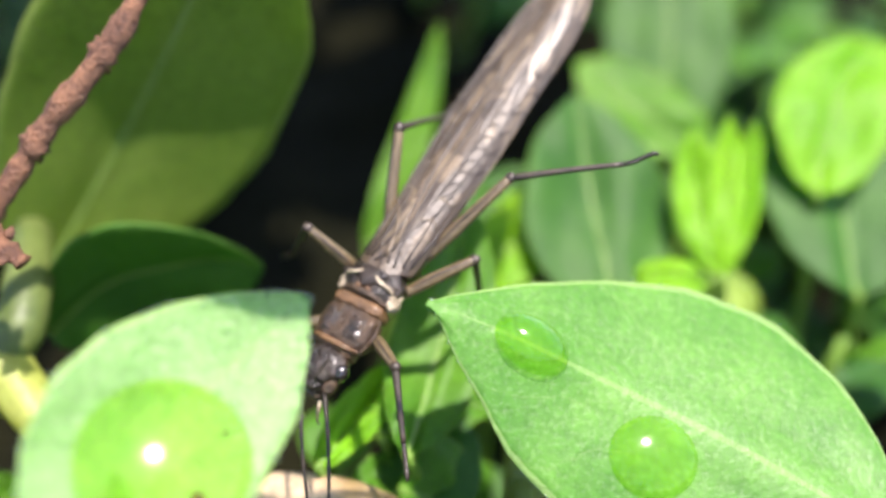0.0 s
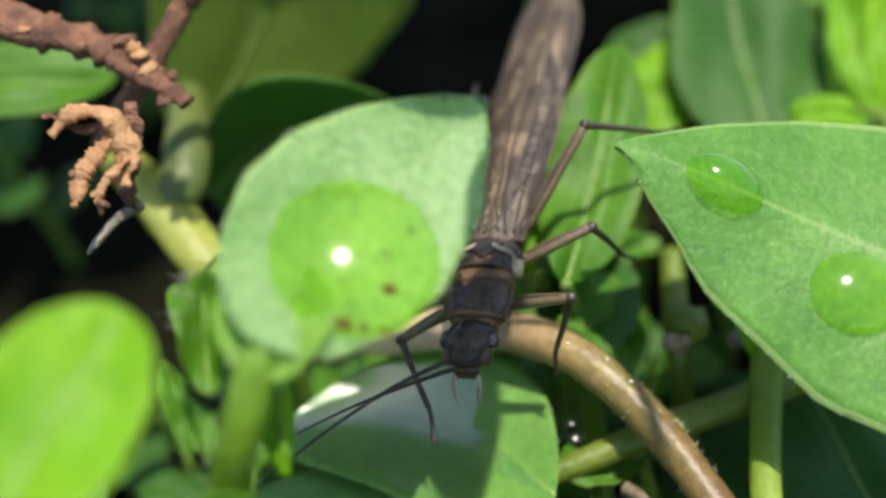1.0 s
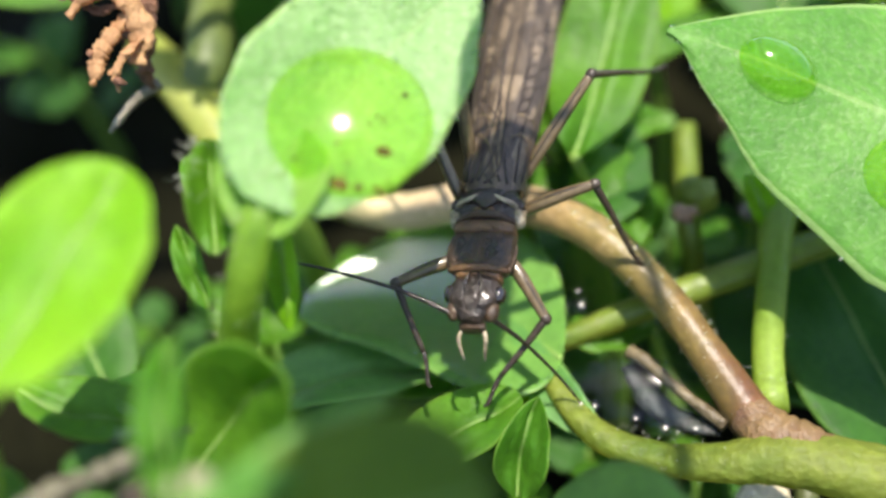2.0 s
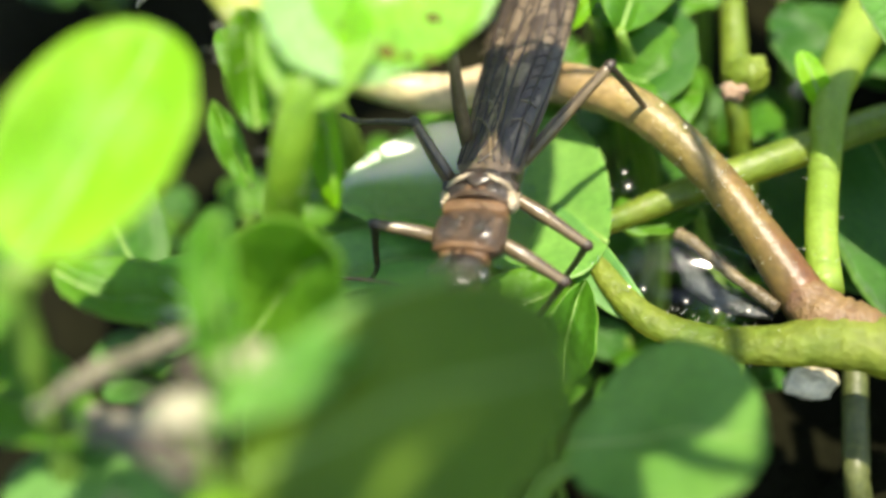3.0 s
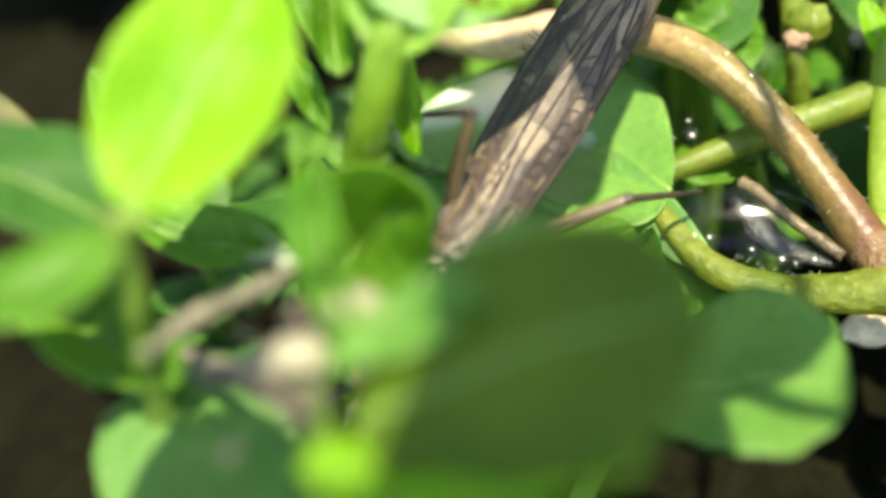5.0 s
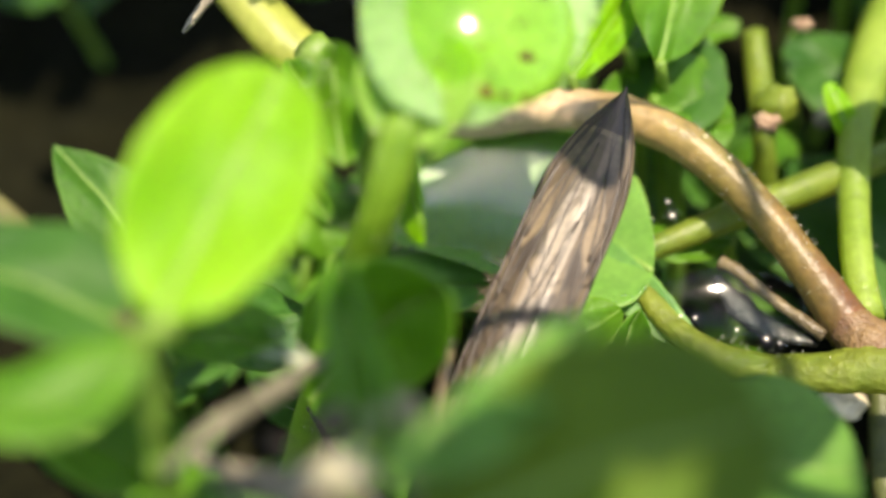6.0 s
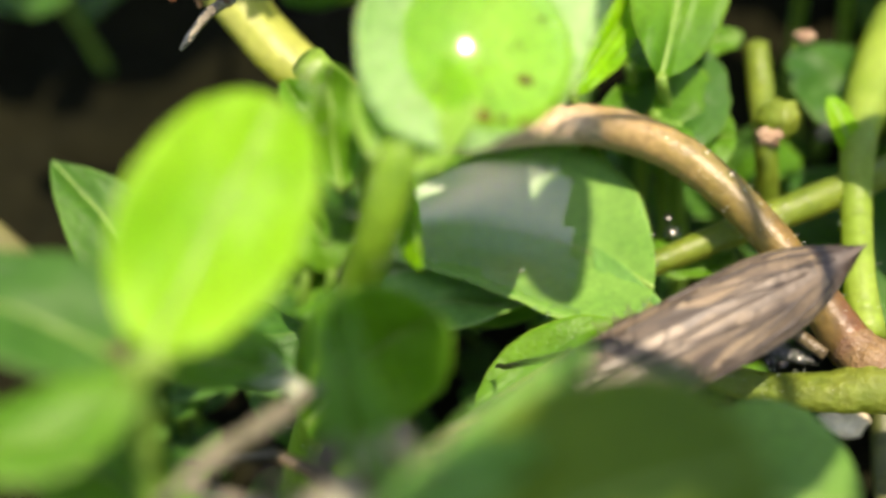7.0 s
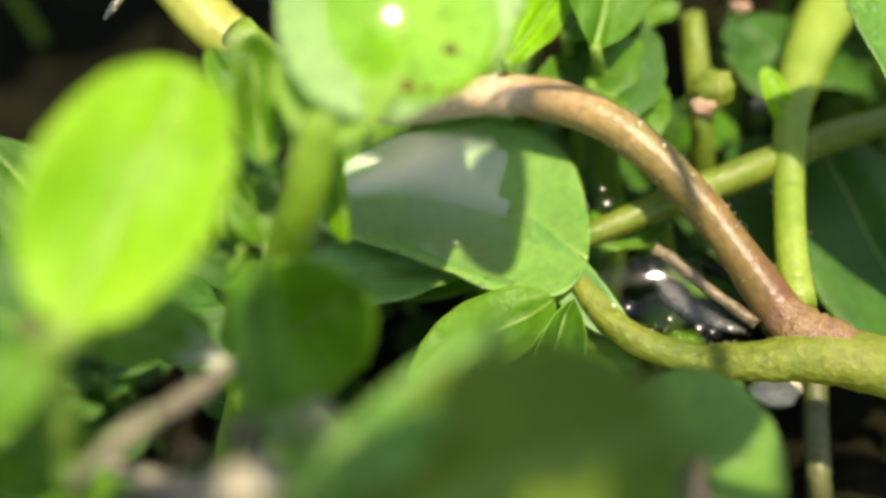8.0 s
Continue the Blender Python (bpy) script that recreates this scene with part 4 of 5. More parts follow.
# ---- dry litter ----
def litter():
    tw = thing("dry_twig", "thin brown weathered twig", "twig")
    part("bark", tube_bm(((-8.96, 28.33, 22.41), (-9.58, 27.48, 21.32), (-10.49, 26.60, 20.22), (-11.42, 26.04, 19.20), (-12.20, 25.48, 18.17), (-13.14, 24.75, 16.94), (-15.23, 24.41, 14.29)), (0.3, 0.34, 0.36, 0.34, 0.32, 0.36, 0.3), 40, 9, 0.35, 1, 4), DRY_BROWN, tw)
    for c in ((-10.04, 27.04, 20.76), (-11.85, 25.73, 18.66)):
        part("knot", blob_bm(c, (0.42, 0.4, 0.42), None, 0.5, 3, 12, 8), DRY_BROWN, tw)
    cl = thing("withered_leaf", "shrivelled reddish-brown withered leaf", "dead leaf")
    rng = random.Random(3)
    pts = ((-17.72, 24.13, 19.46), (-16.00, 23.92, 18.58), (-14.42, 23.99, 18.04), (-13.03, 23.66, 17.38), (-11.64, 23.04, 16.71))
    part("fold", tube_bm(pts, (0.7, 0.75, 0.62, 0.5, 0.25), 40, 10, 0.5, 0.7, 8), DRY_BROWN, cl)
    for k in range(26):
        i = rng.randrange(0, 4)
        f = rng.random()
        c = Vector(pts[i]) * (1 - f) + Vector(pts[i + 1]) * f + Vector((rng.gauss(0, 0.25), rng.gauss(0, 0.25), rng.gauss(0.1, 0.25)))
        part("flake", blob_bm(c, (rng.uniform(0.15, 0.4), rng.uniform(0.1, 0.25), rng.uniform(0.1, 0.2)), Matrix.Rotation(rng.uniform(0, 3), 3, 'Z'), 0.5, k, 9, 6), DRY_BROWN if k % 3 else DRY_ORANGE, cl)
    fl = thing("dry_flower_remains", "curled dry orange flower remains on the stem", "dead flower")
    curls = [(((-12.42, 19.64, 16.45), (-12.30, 20.29, 17.19), (-12.70, 20.58, 17.92), (-13.45, 20.38, 18.14), (-13.99, 19.96, 17.77)), (0.2, 0.38, 0.32, 0.36, 0.16)),
             (((-12.58, 20.53, 17.53), (-12.97, 19.92, 17.20), (-13.27, 19.49, 16.91), (-13.35, 18.99, 16.50)), (0.18, 0.28, 0.30, 0.14)),
             (((-12.40, 21.35, 17.83), (-12.40, 20.87, 16.96), (-12.61, 20.26, 15.97), (-12.70, 20.35, 15.16)), (0.2, 0.28, 0.24, 0.14)),
             (((-12.60, 20.63, 17.81), (-13.34, 20.45, 17.59), (-13.79, 20.46, 17.84), (-14.23, 20.46, 18.09)), (0.1, 0.2, 0.16, 0.05)),
             (((-12.20, 19.96, 17.08), (-12.54, 19.49, 16.91), (-12.80, 19.14, 16.56), (-12.77, 18.91, 16.12)), (0.1, 0.16, 0.14, 0.04))]
    for k, (way, r) in enumerate(curls):
        part("curl", tube_bm(way, r, 34, 10, 0.6, 0.55, 2 + k), (DRY_ORANGE, DRY_ORANGE, DRY_BROWN, DRY_BROWN, DRY_ORANGE)[k], fl)
    for k in range(22):
        way = curls[k % 5][0]
        c = Vector(way[rng.randrange(1, 4)]) + Vector((rng.gauss(0, 0.1), rng.gauss(0, 0.1), rng.gauss(0, 0.1)))
        part("flake", blob_bm(c, (rng.uniform(0.08, 0.22), rng.uniform(0.06, 0.14), rng.uniform(0.04, 0.1)), Matrix.Rotation(rng.uniform(0, 3), 3, 'Y'), 0.7, k, 9, 6), DRY_ORANGE if k % 2 else DRY_BROWN, fl)
    part("fibre", tube_bm(((-12.52, 20.55, 15.20), (-13.05, 19.97, 15.09), (-13.47, 19.39, 14.80), (-13.69, 19.18, 14.60)), (0.16, 0.14, 0.1, 0.04), 16, 6, 0.3), DRY_GREY, fl)
    gr = thing("dry_stem_piece", "grey broken dry stem with frayed hairs", "twig")
    part("husk", tube_bm(((-10.64, 6.14, 15.96), (-10.15, 7.18, 15.61), (-9.52, 8.49, 14.76), (-8.56, 10.01, 14.07)), (0.10, 0.19, 0.20, 0.08), 30, 9, 0.9, 1, 6), skin_material("dry_stem_grey", (0.085, 0.078, 0.05), (0.20, 0.185, 0.125), 900, 0.65, 0.8, 0.00015), gr)
    part("fibre", tube_bm(((-11.00, 7.60, 13.82), (-9.77, 6.97, 14.46), (-8.51, 6.31, 15.23), (-7.58, 6.16, 15.60)), (0.12, 0.2, 0.26, 0.16), 30, 9, 0.5, 1, 7), DRY_GREY, gr)
    HUSK_DARK = skin_material("husk_dark", (0.025, 0.02, 0.013), (0.09, 0.07, 0.045), 1000, 0.6, 0.8, 0.0001)
    pale = skin_material("dry_husk_pale", (0.18, 0.17, 0.09), (0.58, 0.55, 0.38), 1300, 0.6, 0.8, 0.00015, 0.2, (0.7, 0.6, 0.4))
    for way, r, mat, k in ((((-8.83, 5.57, 16.33), (-7.97, 5.67, 16.78), (-7.45, 5.80, 16.87), (-6.94, 5.77, 16.54)), (0.12, 0.32, 0.36, 0.12), pale, 3),
                           (((-9.82, 6.02, 16.10), (-8.97, 5.54, 16.54), (-8.09, 5.25, 16.66), (-7.22, 4.91, 16.31)), (0.14, 0.22, 0.24, 0.2), HUSK_DARK, 4),
                           (((-8.27, 6.88, 16.03), (-7.94, 6.90, 16.41), (-7.56, 6.93, 16.47)), (0.1, 0.28, 0.1), HUSK_DARK, 5),
                           (((-7.66, 6.70, 16.05), (-7.28, 6.87, 16.43), (-6.78, 7.09, 16.48), (-6.48, 7.04, 16.12)), (0.1, 0.34, 0.38, 0.12), pale, 6)):
        part("husk", tube_bm(way, r, 26, 10, 0.45, 0.7, k), mat, gr)
    for k in range(14):
        c = Vector((-7.77, 6.41, 16.38)) + Vector((rng.gauss(0, 0.7), rng.gauss(0, 0.6), rng.gauss(-0.4, 0.3)))
        d = Vector((rng.uniform(0.2, 1), rng.uniform(-0.5, 0.7), rng.uniform(-0.4, 0.4))) * rng.uniform(0.3, 0.8)
        r = rng.uniform(0.05, 0.12)
        part("husk", tube_bm((c - d, c - d * 0.3, c + d * 0.4 + Vector((0, 0, 0.1)), c + d), (r * 0.3, r, r * 1.2, r * 0.25), 14, 7, 0.6, 0.5, k), (HUSK_DARK, DRY_GREY)[k % 2], gr)
    for k in range(9):
        a = Vector((-9.04, 9.54, 14.18))
        d = Vector((rng.uniform(-1, -0.1), rng.uniform(-0.3, 0.4), rng.uniform(-0.2, 0.9)))
        part("hair", tube_bm((a, a + d * 0.4 + Vector((0, 0, 0.1)), a + d * rng.uniform(0.9, 1.6) + Vector((0, 0, -0.2))), (0.035, 0.03, 0.014), 10, 5), HAIR, gr)
    pb = part("pebble", blob_bm((3.75, 15.2, 4.7), (0.72, 0.46, 0.42), None, 0.25, 12), skin_material("pebble_cream", (0.50, 0.44, 0.28), (0.78, 0.70, 0.50), 700, 0.5, 0.8, 0.0002))
    tagged(pb, "small smooth cream-coloured pebble", "pebble")
    # Takes the same soil colour, darkened in place of shade.
    pb = part("pebble", blob_bm((6.5, 13.5, 1.0), (2.2, 1.8, 1.4), None, 0.3, 14), SHADED_SOIL)
    tagged(pb, "soil crumb on the ground in the near-black shaded soil colour", "soil crumb")


litter()


# ---- water ----
def cap_bm(centre, normal, radii, along=(0, 1, 0), cut=0.12, rough=0.0, seed=0, u=36, v=24):
    """The free surface of a drop: a rounded cap that meets what it lies on."""
    bm = blob_bm((0, 0, 0), (1, 1, 1), None, rough, seed, u, v)
    turn = facing(normal, along)
    gone = [q for q in bm.verts if q.co.z < -cut * MM]
    bmesh.ops.delete(bm, geom=gone, context='VERTS')
    for q in bm.verts:
        q.co = turn @ Vector((q.co.x * radii[0], q.co.y * radii[1], q.co.z * radii[2])) + Vector(centre) * MM
    return bm


def drop(place, radii, label, on=None, material=None, along=(0, 1, 0), cut=0.12, normal=None, rough=0.0, group="drops on the leaves", lift=0.0):
    n = normal
    if on is not None:
        place, n = settle(on, place)
        place = place + n * lift
    return tagged(part("water_drop", cap_bm(place, n or (0, 0, 1), radii, along, cut, rough), material or WATER), label, "water drop", group)


ON_CUPPED = [drop((-5.75, 15.89, 17.72), (1.92, 1.92, 0.85), "large clear water drop in a cupped leaf", CUPPED, cut=0.1, lift=-0.05)]
ON_BROAD = [drop((2.58, 21.36, 15.43), (1.08, 0.74, 0.62), "oval clear water drop on the broad leaf", BROAD, along=(0.2, 1, 0), cut=-0.12, lift=-0.06),
            drop((5.62, 19.46, 13.37), (1.2, 1.1, 0.5), "flat clear water drop on the broad leaf", BROAD, cut=-0.15, lift=-0.06)]
def pool(on, nu, nv, u0, label):
    """A film of water lying on a leaf from u0 to its tip, with an uneven shore."""
    bm = bmesh.new()
    grid = {}
    for i in range(nu):
        for j in range(nv):
            u, v = i / (nu - 1), -1 + 2 * j / (nv - 1)
            shore = u0 + 0.10 * noise.noise(Vector((v * 2.5, 3.1, 0))) + 0.12 * v
            if u > shore and abs(v) < 0.90 + 0.06 * noise.noise(Vector((u * 6, v, 7))):
                q = on.data.vertices[(i * nv + j) * 2]
                up = q.normal if q.normal.z > 0 else -q.normal
                grid[i, j] = bm.verts.new(q.co + Vector(up) * 0.09 * MM)
    for i, j in list(grid):
        ids = [(i, j), (i, j + 1), (i + 1, j + 1), (i + 1, j)]
        if all(k in grid for k in ids):
            bm.faces.new([grid[k] for k in ids])
    loose = [q for q in bm.verts if not q.link_faces]
    bmesh.ops.delete(bm, geom=loose, context='VERTS')
    for _ in range(4):
        bmesh.ops.smooth_vert(bm, verts=[q for q in bm.verts if not q.is_boundary], factor=0.6, use_axis_x=True, use_axis_y=True, use_axis_z=True)
    bmesh.ops.recalc_face_normals(bm, faces=bm.faces)
    return tagged(part("water_film", bm, WATER_POOL), label, "water", "drops on the leaves")


pool(CUP, 30, 17, 0.36, "thin film of water lying on the spoon leaf")
drop((0.39, 15.94, 8.17), (2.0, 1.0, 0.25), "film of dark water held between the stalks", None, normal=(0.05, -0.45, 0.85), material=WATER_DARK, cut=0.4, rough=0.02)
TINY = [((-1.08, 15.05, 8.81), 0.16), ((-0.72, 14.97, 8.84), 0.17), ((0.33, 14.74, 8.68), 0.17), ((1.06, 14.54, 8.59), 0.24), ((1.38, 14.40, 8.62), 0.18), ((1.82, 14.48, 8.70), 0.18), ((-1.21, 17.86, 9.55), 0.26), ((-1.30, 18.29, 9.63), 0.16),
        ((-3.75, 19.52, 10.68), 0.12), ((-1.39, 19.55, 11.47), 0.11), ((-0.54, 19.22, 11.46), 0.13), ((0.26, 18.56, 11.03), 0.16), ((0.51, 18.29, 10.95), 0.14), ((0.97, 17.90, 10.65), 0.1),
        ((-5.23, 17.22, 8.58), 0.14), ((-7.17, 17.03, 8.50), 0.1), ((-6.52, 16.82, 8.44), 0.08), ((-3.95, 16.12, 7.67), 0.14), ((-8.77, 15.77, 11.27), 0.18)]
for k, (place, r) in enumerate(TINY):
    on = ARCH_OB if 8 <= k < 14 else None
    if on is not None:
        place = settle(on, place)[0] + Vector((0.05, 0.05, 0.05))
    drop(place, (r, r, r * 0.35), "tiny bright bead of water", None, WATER_BEAD, normal=(0.05, -0.33, 0.94), cut=0.1, group="beads of water")
for k, (place, r) in enumerate([((-4.97, 15.23, 17.44), 0.17), ((-5.64, 14.46, 17.13), 0.2), ((-5.26, 14.44, 17.02), 0.12), ((-6.12, 14.66, 17.14), 0.07), ((-6.45, 15.10, 17.38), 0.06), ((-6.57, 14.60, 17.28), 0.08), ((-6.87, 15.69, 17.68), 0.07), ((-7.46, 14.49, 17.31), 0.1), ((-4.86, 14.50, 16.87), 0.1), ((-7.63, 14.64, 17.50), 0.08)]):
    c, n = settle(CUPPED, place)
    part("speck", blob_bm(c, (r, r * 0.75, r * 0.3), facing(n), 0.4, k, 10, 7), SPECK, CUPPED, "brown speck")

rng = random.Random(31)
for k in range(20):
    c, n = settle(CUPPED, (rng.uniform(-7.4, -4.6), rng.uniform(14.2, 17.0), 17.4))
    r = rng.uniform(0.04, 0.075)
    part("speck", blob_bm(c + n * 0.05, (r, r * 0.8, r * 0.4), facing(n), 0.4, k + 30, 8, 6), SPECK, CUPPED, "brown speck")


def dew(on, count, nv, nu, near, label, seed, size=0.06, side=0):
    """Fine beads scattered on a leaf, thick towards its rim."""
    rng = random.Random(seed)
    bm = bmesh.new()
    turn = facing((0.05, -0.33, 0.94))
    while count:
        i = rng.randrange(2, nu - 1)
        j = rng.randrange(nv) if rng.random() > near else min(nv - 1, max(0, int(abs(rng.gauss(0, 1.2)))))
        if side > 0 or (side == 0 and rng.random() < 0.5):
            j = nv - 1 - j
        c = on.data.vertices[(i * nv + j) * 2].co + Vector((rng.gauss(0, 0.02), rng.gauss(0, 0.02), 0.02)) * MM
        r = size * MM * rng.uniform(0.5, 1.5)
        made = bmesh.ops.create_uvsphere(bm, u_segments=8, v_segments=5, radius=1.0)["verts"]
        for q in made:
            q.co = turn @ Vector((q.co.x * r, q.co.y * r, q.co.z * r * 0.5)) + c
        count -= 1
    return tagged(part("dew", bm, WATER_BEAD), label, "dew", kind="stuff")


ON_CUPPED.append(dew(CUPPED, 260, 27, 44, 0.8, "fine dew along the rim of the cupped leaf", 4, 0.065))
dew(CUP, 130, 17, 30, 0.8, "fine dew on the spoon leaf", 5, 0.07)
ON_BROAD.append(dew(BROAD, 110, 17, 30, 0.8, "fine dew along the rim of the broad leaf", 6, 0.06))

# ---- insect ----
ROOT = thing("stonefly", "slender brown stonefly with folded veined wings walking", "insect")


def boxy_bm(c, r, e=0.62, rough=0.05, seed=2, taper=0.0):
    """A rounded plate with blunt corners; taper narrows it towards the front."""
    bm = blob_bm((0, 0, 0), (1, 1, 1), None, 0, 0, 32, 20)
    for q in bm.verts:
        w = q.co / MM
        w = Vector([math.copysign(abs(a) ** e, a) for a in w])
        w.x *= 1 - taper * w.y
        w *= 1 + rough * noise.noise(w * 4.0 + Vector((seed, 0, 0)))
        q.co = Vector((w.x * r[0] + c[0], w.y * r[1] + c[1], w.z * r[2] + c[2])) * MM
    return bm


def wing_place(a, q, s):
    """A place on the folded wing: a from root to tip, q across from the inner to the outer edge."""
    hw = 0.99 * (0.84 + 0.26 * min(a * 3, 1)) * (1 - max(0, (a - 0.70) / 0.30) ** 2.2) + 0.01
    ang = (-0.3 + 1.3 * q) * s * 1.38
    z = 0.014 * math.sin(q * 19) * (1 - 0.5 * a) + 0.02 + 0.66 * math.cos(ang) * (0.75 + 0.22 * hw) - 0.3 * a + (0.03 if s > 0 else 0) + 0.05 * math.sin(a * 9 + q * 3) * (1 - a)
    return Vector((hw * math.sin(ang), 1.2 - 12.15 * a - 0.75 * (1 - a) * q, z))


AMBER = skin_material("collar_amber", (0.065, 0.032, 0.012), (0.175, 0.092, 0.036), 1600, 0.42, 0.8, 0.0001, coat=0.12)
WING_ROOT = skin_material("wing_root_cream", (0.16, 0.12, 0.07), (0.42, 0.35, 0.24), 1500, 0.4, 0.7, 0.0001, coat=0.2)
FEMUR = skin_material("insect_thigh", (0.05, 0.034, 0.016), (0.21, 0.155, 0.08), 700, 0.36, 0.4, 0.00004, coat=0.25, stretch=(1.0, 0.35, 1.0))
HIPS = ((0.62, 2.3, -0.15), (0.7, 0.9, -0.15), (0.7, -0.3, -0.15))
THIGH = (1.8, 2.1, 3.1)
SHANK = (1.9, 2.5, 3.0)


def insect():
    def lump(name, c, r, mat, parent=ROOT, label="", rough=0.05, turn=None):
        return part(name, blob_bm(c, r, turn, rough, 2, 24, 16), mat, parent, label)

    head = part("head", boxy_bm((0, 3.66, 0.12), (0.66, 0.62, 0.46), 0.92, 0.10, 5, 0.10), CHITIN, ROOT, "glossy dark brown head")
    for s in (-1, 1):
        lump("eye", (s * 0.60, 3.62, 0.18), (0.19, 0.25, 0.23), EYE, head, "bulging black eye", 0)
        lump("cheek", (s * 0.46, 4.02, 0.10), (0.20, 0.30, 0.22), CHITIN_BROWN, head, "brown cheek", 0.1)
        lump("antenna_socket", (s * 0.40, 4.14, 0.14), (0.12, 0.12, 0.12), CHITIN_BROWN, head, "", 0)
        lump("ocellus", (s * 0.2, 3.5, 0.56), (0.07, 0.07, 0.05), EYE, head)
        part("ridge", tube_bm(((s * 0.10, 3.2, 0.53), (s * 0.24, 3.6, 0.57), (s * 0.16, 4.1, 0.44), (s * 0.22, 4.4, 0.2)), (0.03, 0.05, 0.05, 0.03), 18, 6, 0.2), CHITIN, head)
        part("palp", tube_bm(((s * 0.24, 4.35, -0.12), (s * 0.34, 4.62, -0.18), (s * 0.30, 4.85, -0.45), (s * 0.26, 4.95, -0.75)), (0.05, 0.055, 0.045, 0.02), 14, 7), WING_ROOT, head, "short pale mouth feeler")
    part("face_plate", boxy_bm((0, 4.10, 0.12), (0.38, 0.30, 0.30), 0.7, 0.18, 3, 0.14), CHITIN, head, "wrinkled dark face")
    part("mouthparts", boxy_bm((0, 4.38, -0.08), (0.34, 0.14, 0.20), 0.7, 0.1), CHITIN_BROWN, head)
    part("neck", boxy_bm((0, 3.06, 0.06), (0.62, 0.22, 0.40), 0.7), AMBER, ROOT, "amber neck fold")
    plate = part("pronotum", boxy_bm((0, 2.42, 0.14), (0.86, 0.68, 0.40), 0.62, 0.08, 4), CHITIN_BROWN, ROOT, "squarish brown shield plate")
    for s in (-1, 1):
        part("shield_panel", boxy_bm((s * 0.36, 2.46, 0.30), (0.34, 0.46, 0.25), 0.7, 0.22, 9 + s), CHITIN, plate, "rugged darker panel")
        for k in range(5):
            lump("wart", (s * (0.2 + 0.1 * (k % 3)), 2.16 + 0.15 * k, 0.53), (0.06, 0.045, 0.03), CHITIN, plate, "", 0.2)
        part("rim", tube_bm(((s * 0.78, 1.95, 0.22), (s * 0.86, 2.4, 0.2), (s * 0.76, 2.95, 0.2)), (0.05, 0.06, 0.05), 14, 7, 0.1), CHITIN_BROWN, plate)
    part("rim", tube_bm(((-0.74, 2.98, 0.26), (-0.3, 3.03, 0.5), (0.3, 3.03, 0.5), (0.74, 2.98, 0.26)), (0.07, 0.10, 0.07), 18, 8, 0.1), AMBER, plate, "amber front rim")
    part("ridge", tube_bm(((0, 1.9, 0.5), (0, 2.4, 0.54), (0, 2.95, 0.48)), (0.04, 0.05, 0.04), 12, 6, 0.2), CHITIN_BROWN, plate)
    part("collar", boxy_bm((0, 1.80, 0.13), (0.82, 0.22, 0.47), 0.6, 0.05), AMBER, ROOT, "amber band")
    thorax = part("thorax", boxy_bm((0, 1.1, 0.12), (0.90, 0.58, 0.50), 0.7, 0.14, 7), CHITIN, ROOT, "glossy dark brown thorax")
    part("fold", tube_bm(((-0.76, 1.54, 0.28), (-0.3, 1.5, 0.58), (0.3, 1.5, 0.58), (0.76, 1.54, 0.28)), (0.08, 0.11, 0.08), 18, 8, 0.15), CHITIN_BROWN, thorax, "brown fold behind the collar")
    for s in (-1, 1):
        lump("side_plate", (s * 0.80, 1.34, 0.16), (0.20, 0.30, 0.26), WING_ROOT, thorax, "pale wing root", 0.25)
        lump("hump", (s * 0.34, 1.30, 0.50), (0.26, 0.22, 0.16), CHITIN, thorax, "", 0.08)
        lump("knob", (s * 0.17, 1.40, 0.66), (0.09, 0.08, 0.05), AMBER, thorax, "shiny knob", 0.05)
        lump("knob", (s * 0.84, 1.08, 0.36), (0.14, 0.15, 0.13), CHITIN, thorax, "dark wing joint", 0.2)
        part("wing_root", tube_bm(((s * 0.16, 0.95, 0.70), (s * 0.42, 1.1, 0.70), (s * 0.70, 1.16, 0.54), (s * 0.9, 1.25, 0.2)), (0.04, 0.06, 0.07, 0.05), 16, 7, 0.3), WING_ROOT, thorax, "pale wing hinge")
    part("scutellum", boxy_bm((0, 1.06, 0.64), (0.40, 0.32, 0.12), 0.8, 0.1, 3, 0.7), CHITIN, thorax, "dark triangular shield between the wings")
    part("hind_thorax", boxy_bm((0, 0.0, 0.0), (0.8, 0.7, 0.5), 0.7, 0.1), CHITIN_BROWN, ROOT)
    belly = part("abdomen", boxy_bm((0, -4.4, -0.12), (0.66, 4.2, 0.42), 0.8, 0.06), CHITIN_BROWN, ROOT)
    for k in range(8):
        y = -1.2 - 0.9 * k
        part("segment_ring", tube_bm([(0.69 * math.cos(w), y, -0.12 + 0.45 * math.sin(w)) for w in [j * math.pi / 6 for j in range(12)]] + [(0.69, y, -0.12)], (0.045, 0.045), 26, 5), AMBER if k % 2 else CHITIN, belly)
    for k in range(14):
        y = -4.4 - 0.1 * k
        part("bristle", tube_bm(((0.6, y, -0.15), (0.95 + 0.03 * (k % 4), y + 0.15 * (k % 3), 0.1 - 0.06 * (k % 5)), (1.25 + 0.05 * (k % 5), y + 0.2 * (k % 4) - 0.1, 0.2 - 0.1 * (k % 5))), (0.03, 0.022, 0.008), 8, 4), LEG, belly, "" if k else "short stiff bristle")
    lump("side_lobe", (0.86, -5.0, -0.05), (0.30, 0.52, 0.24), CHITIN_BROWN, belly, "grey-brown lobe beside the wing", 0.3)
    NA, NQ = 56, 33
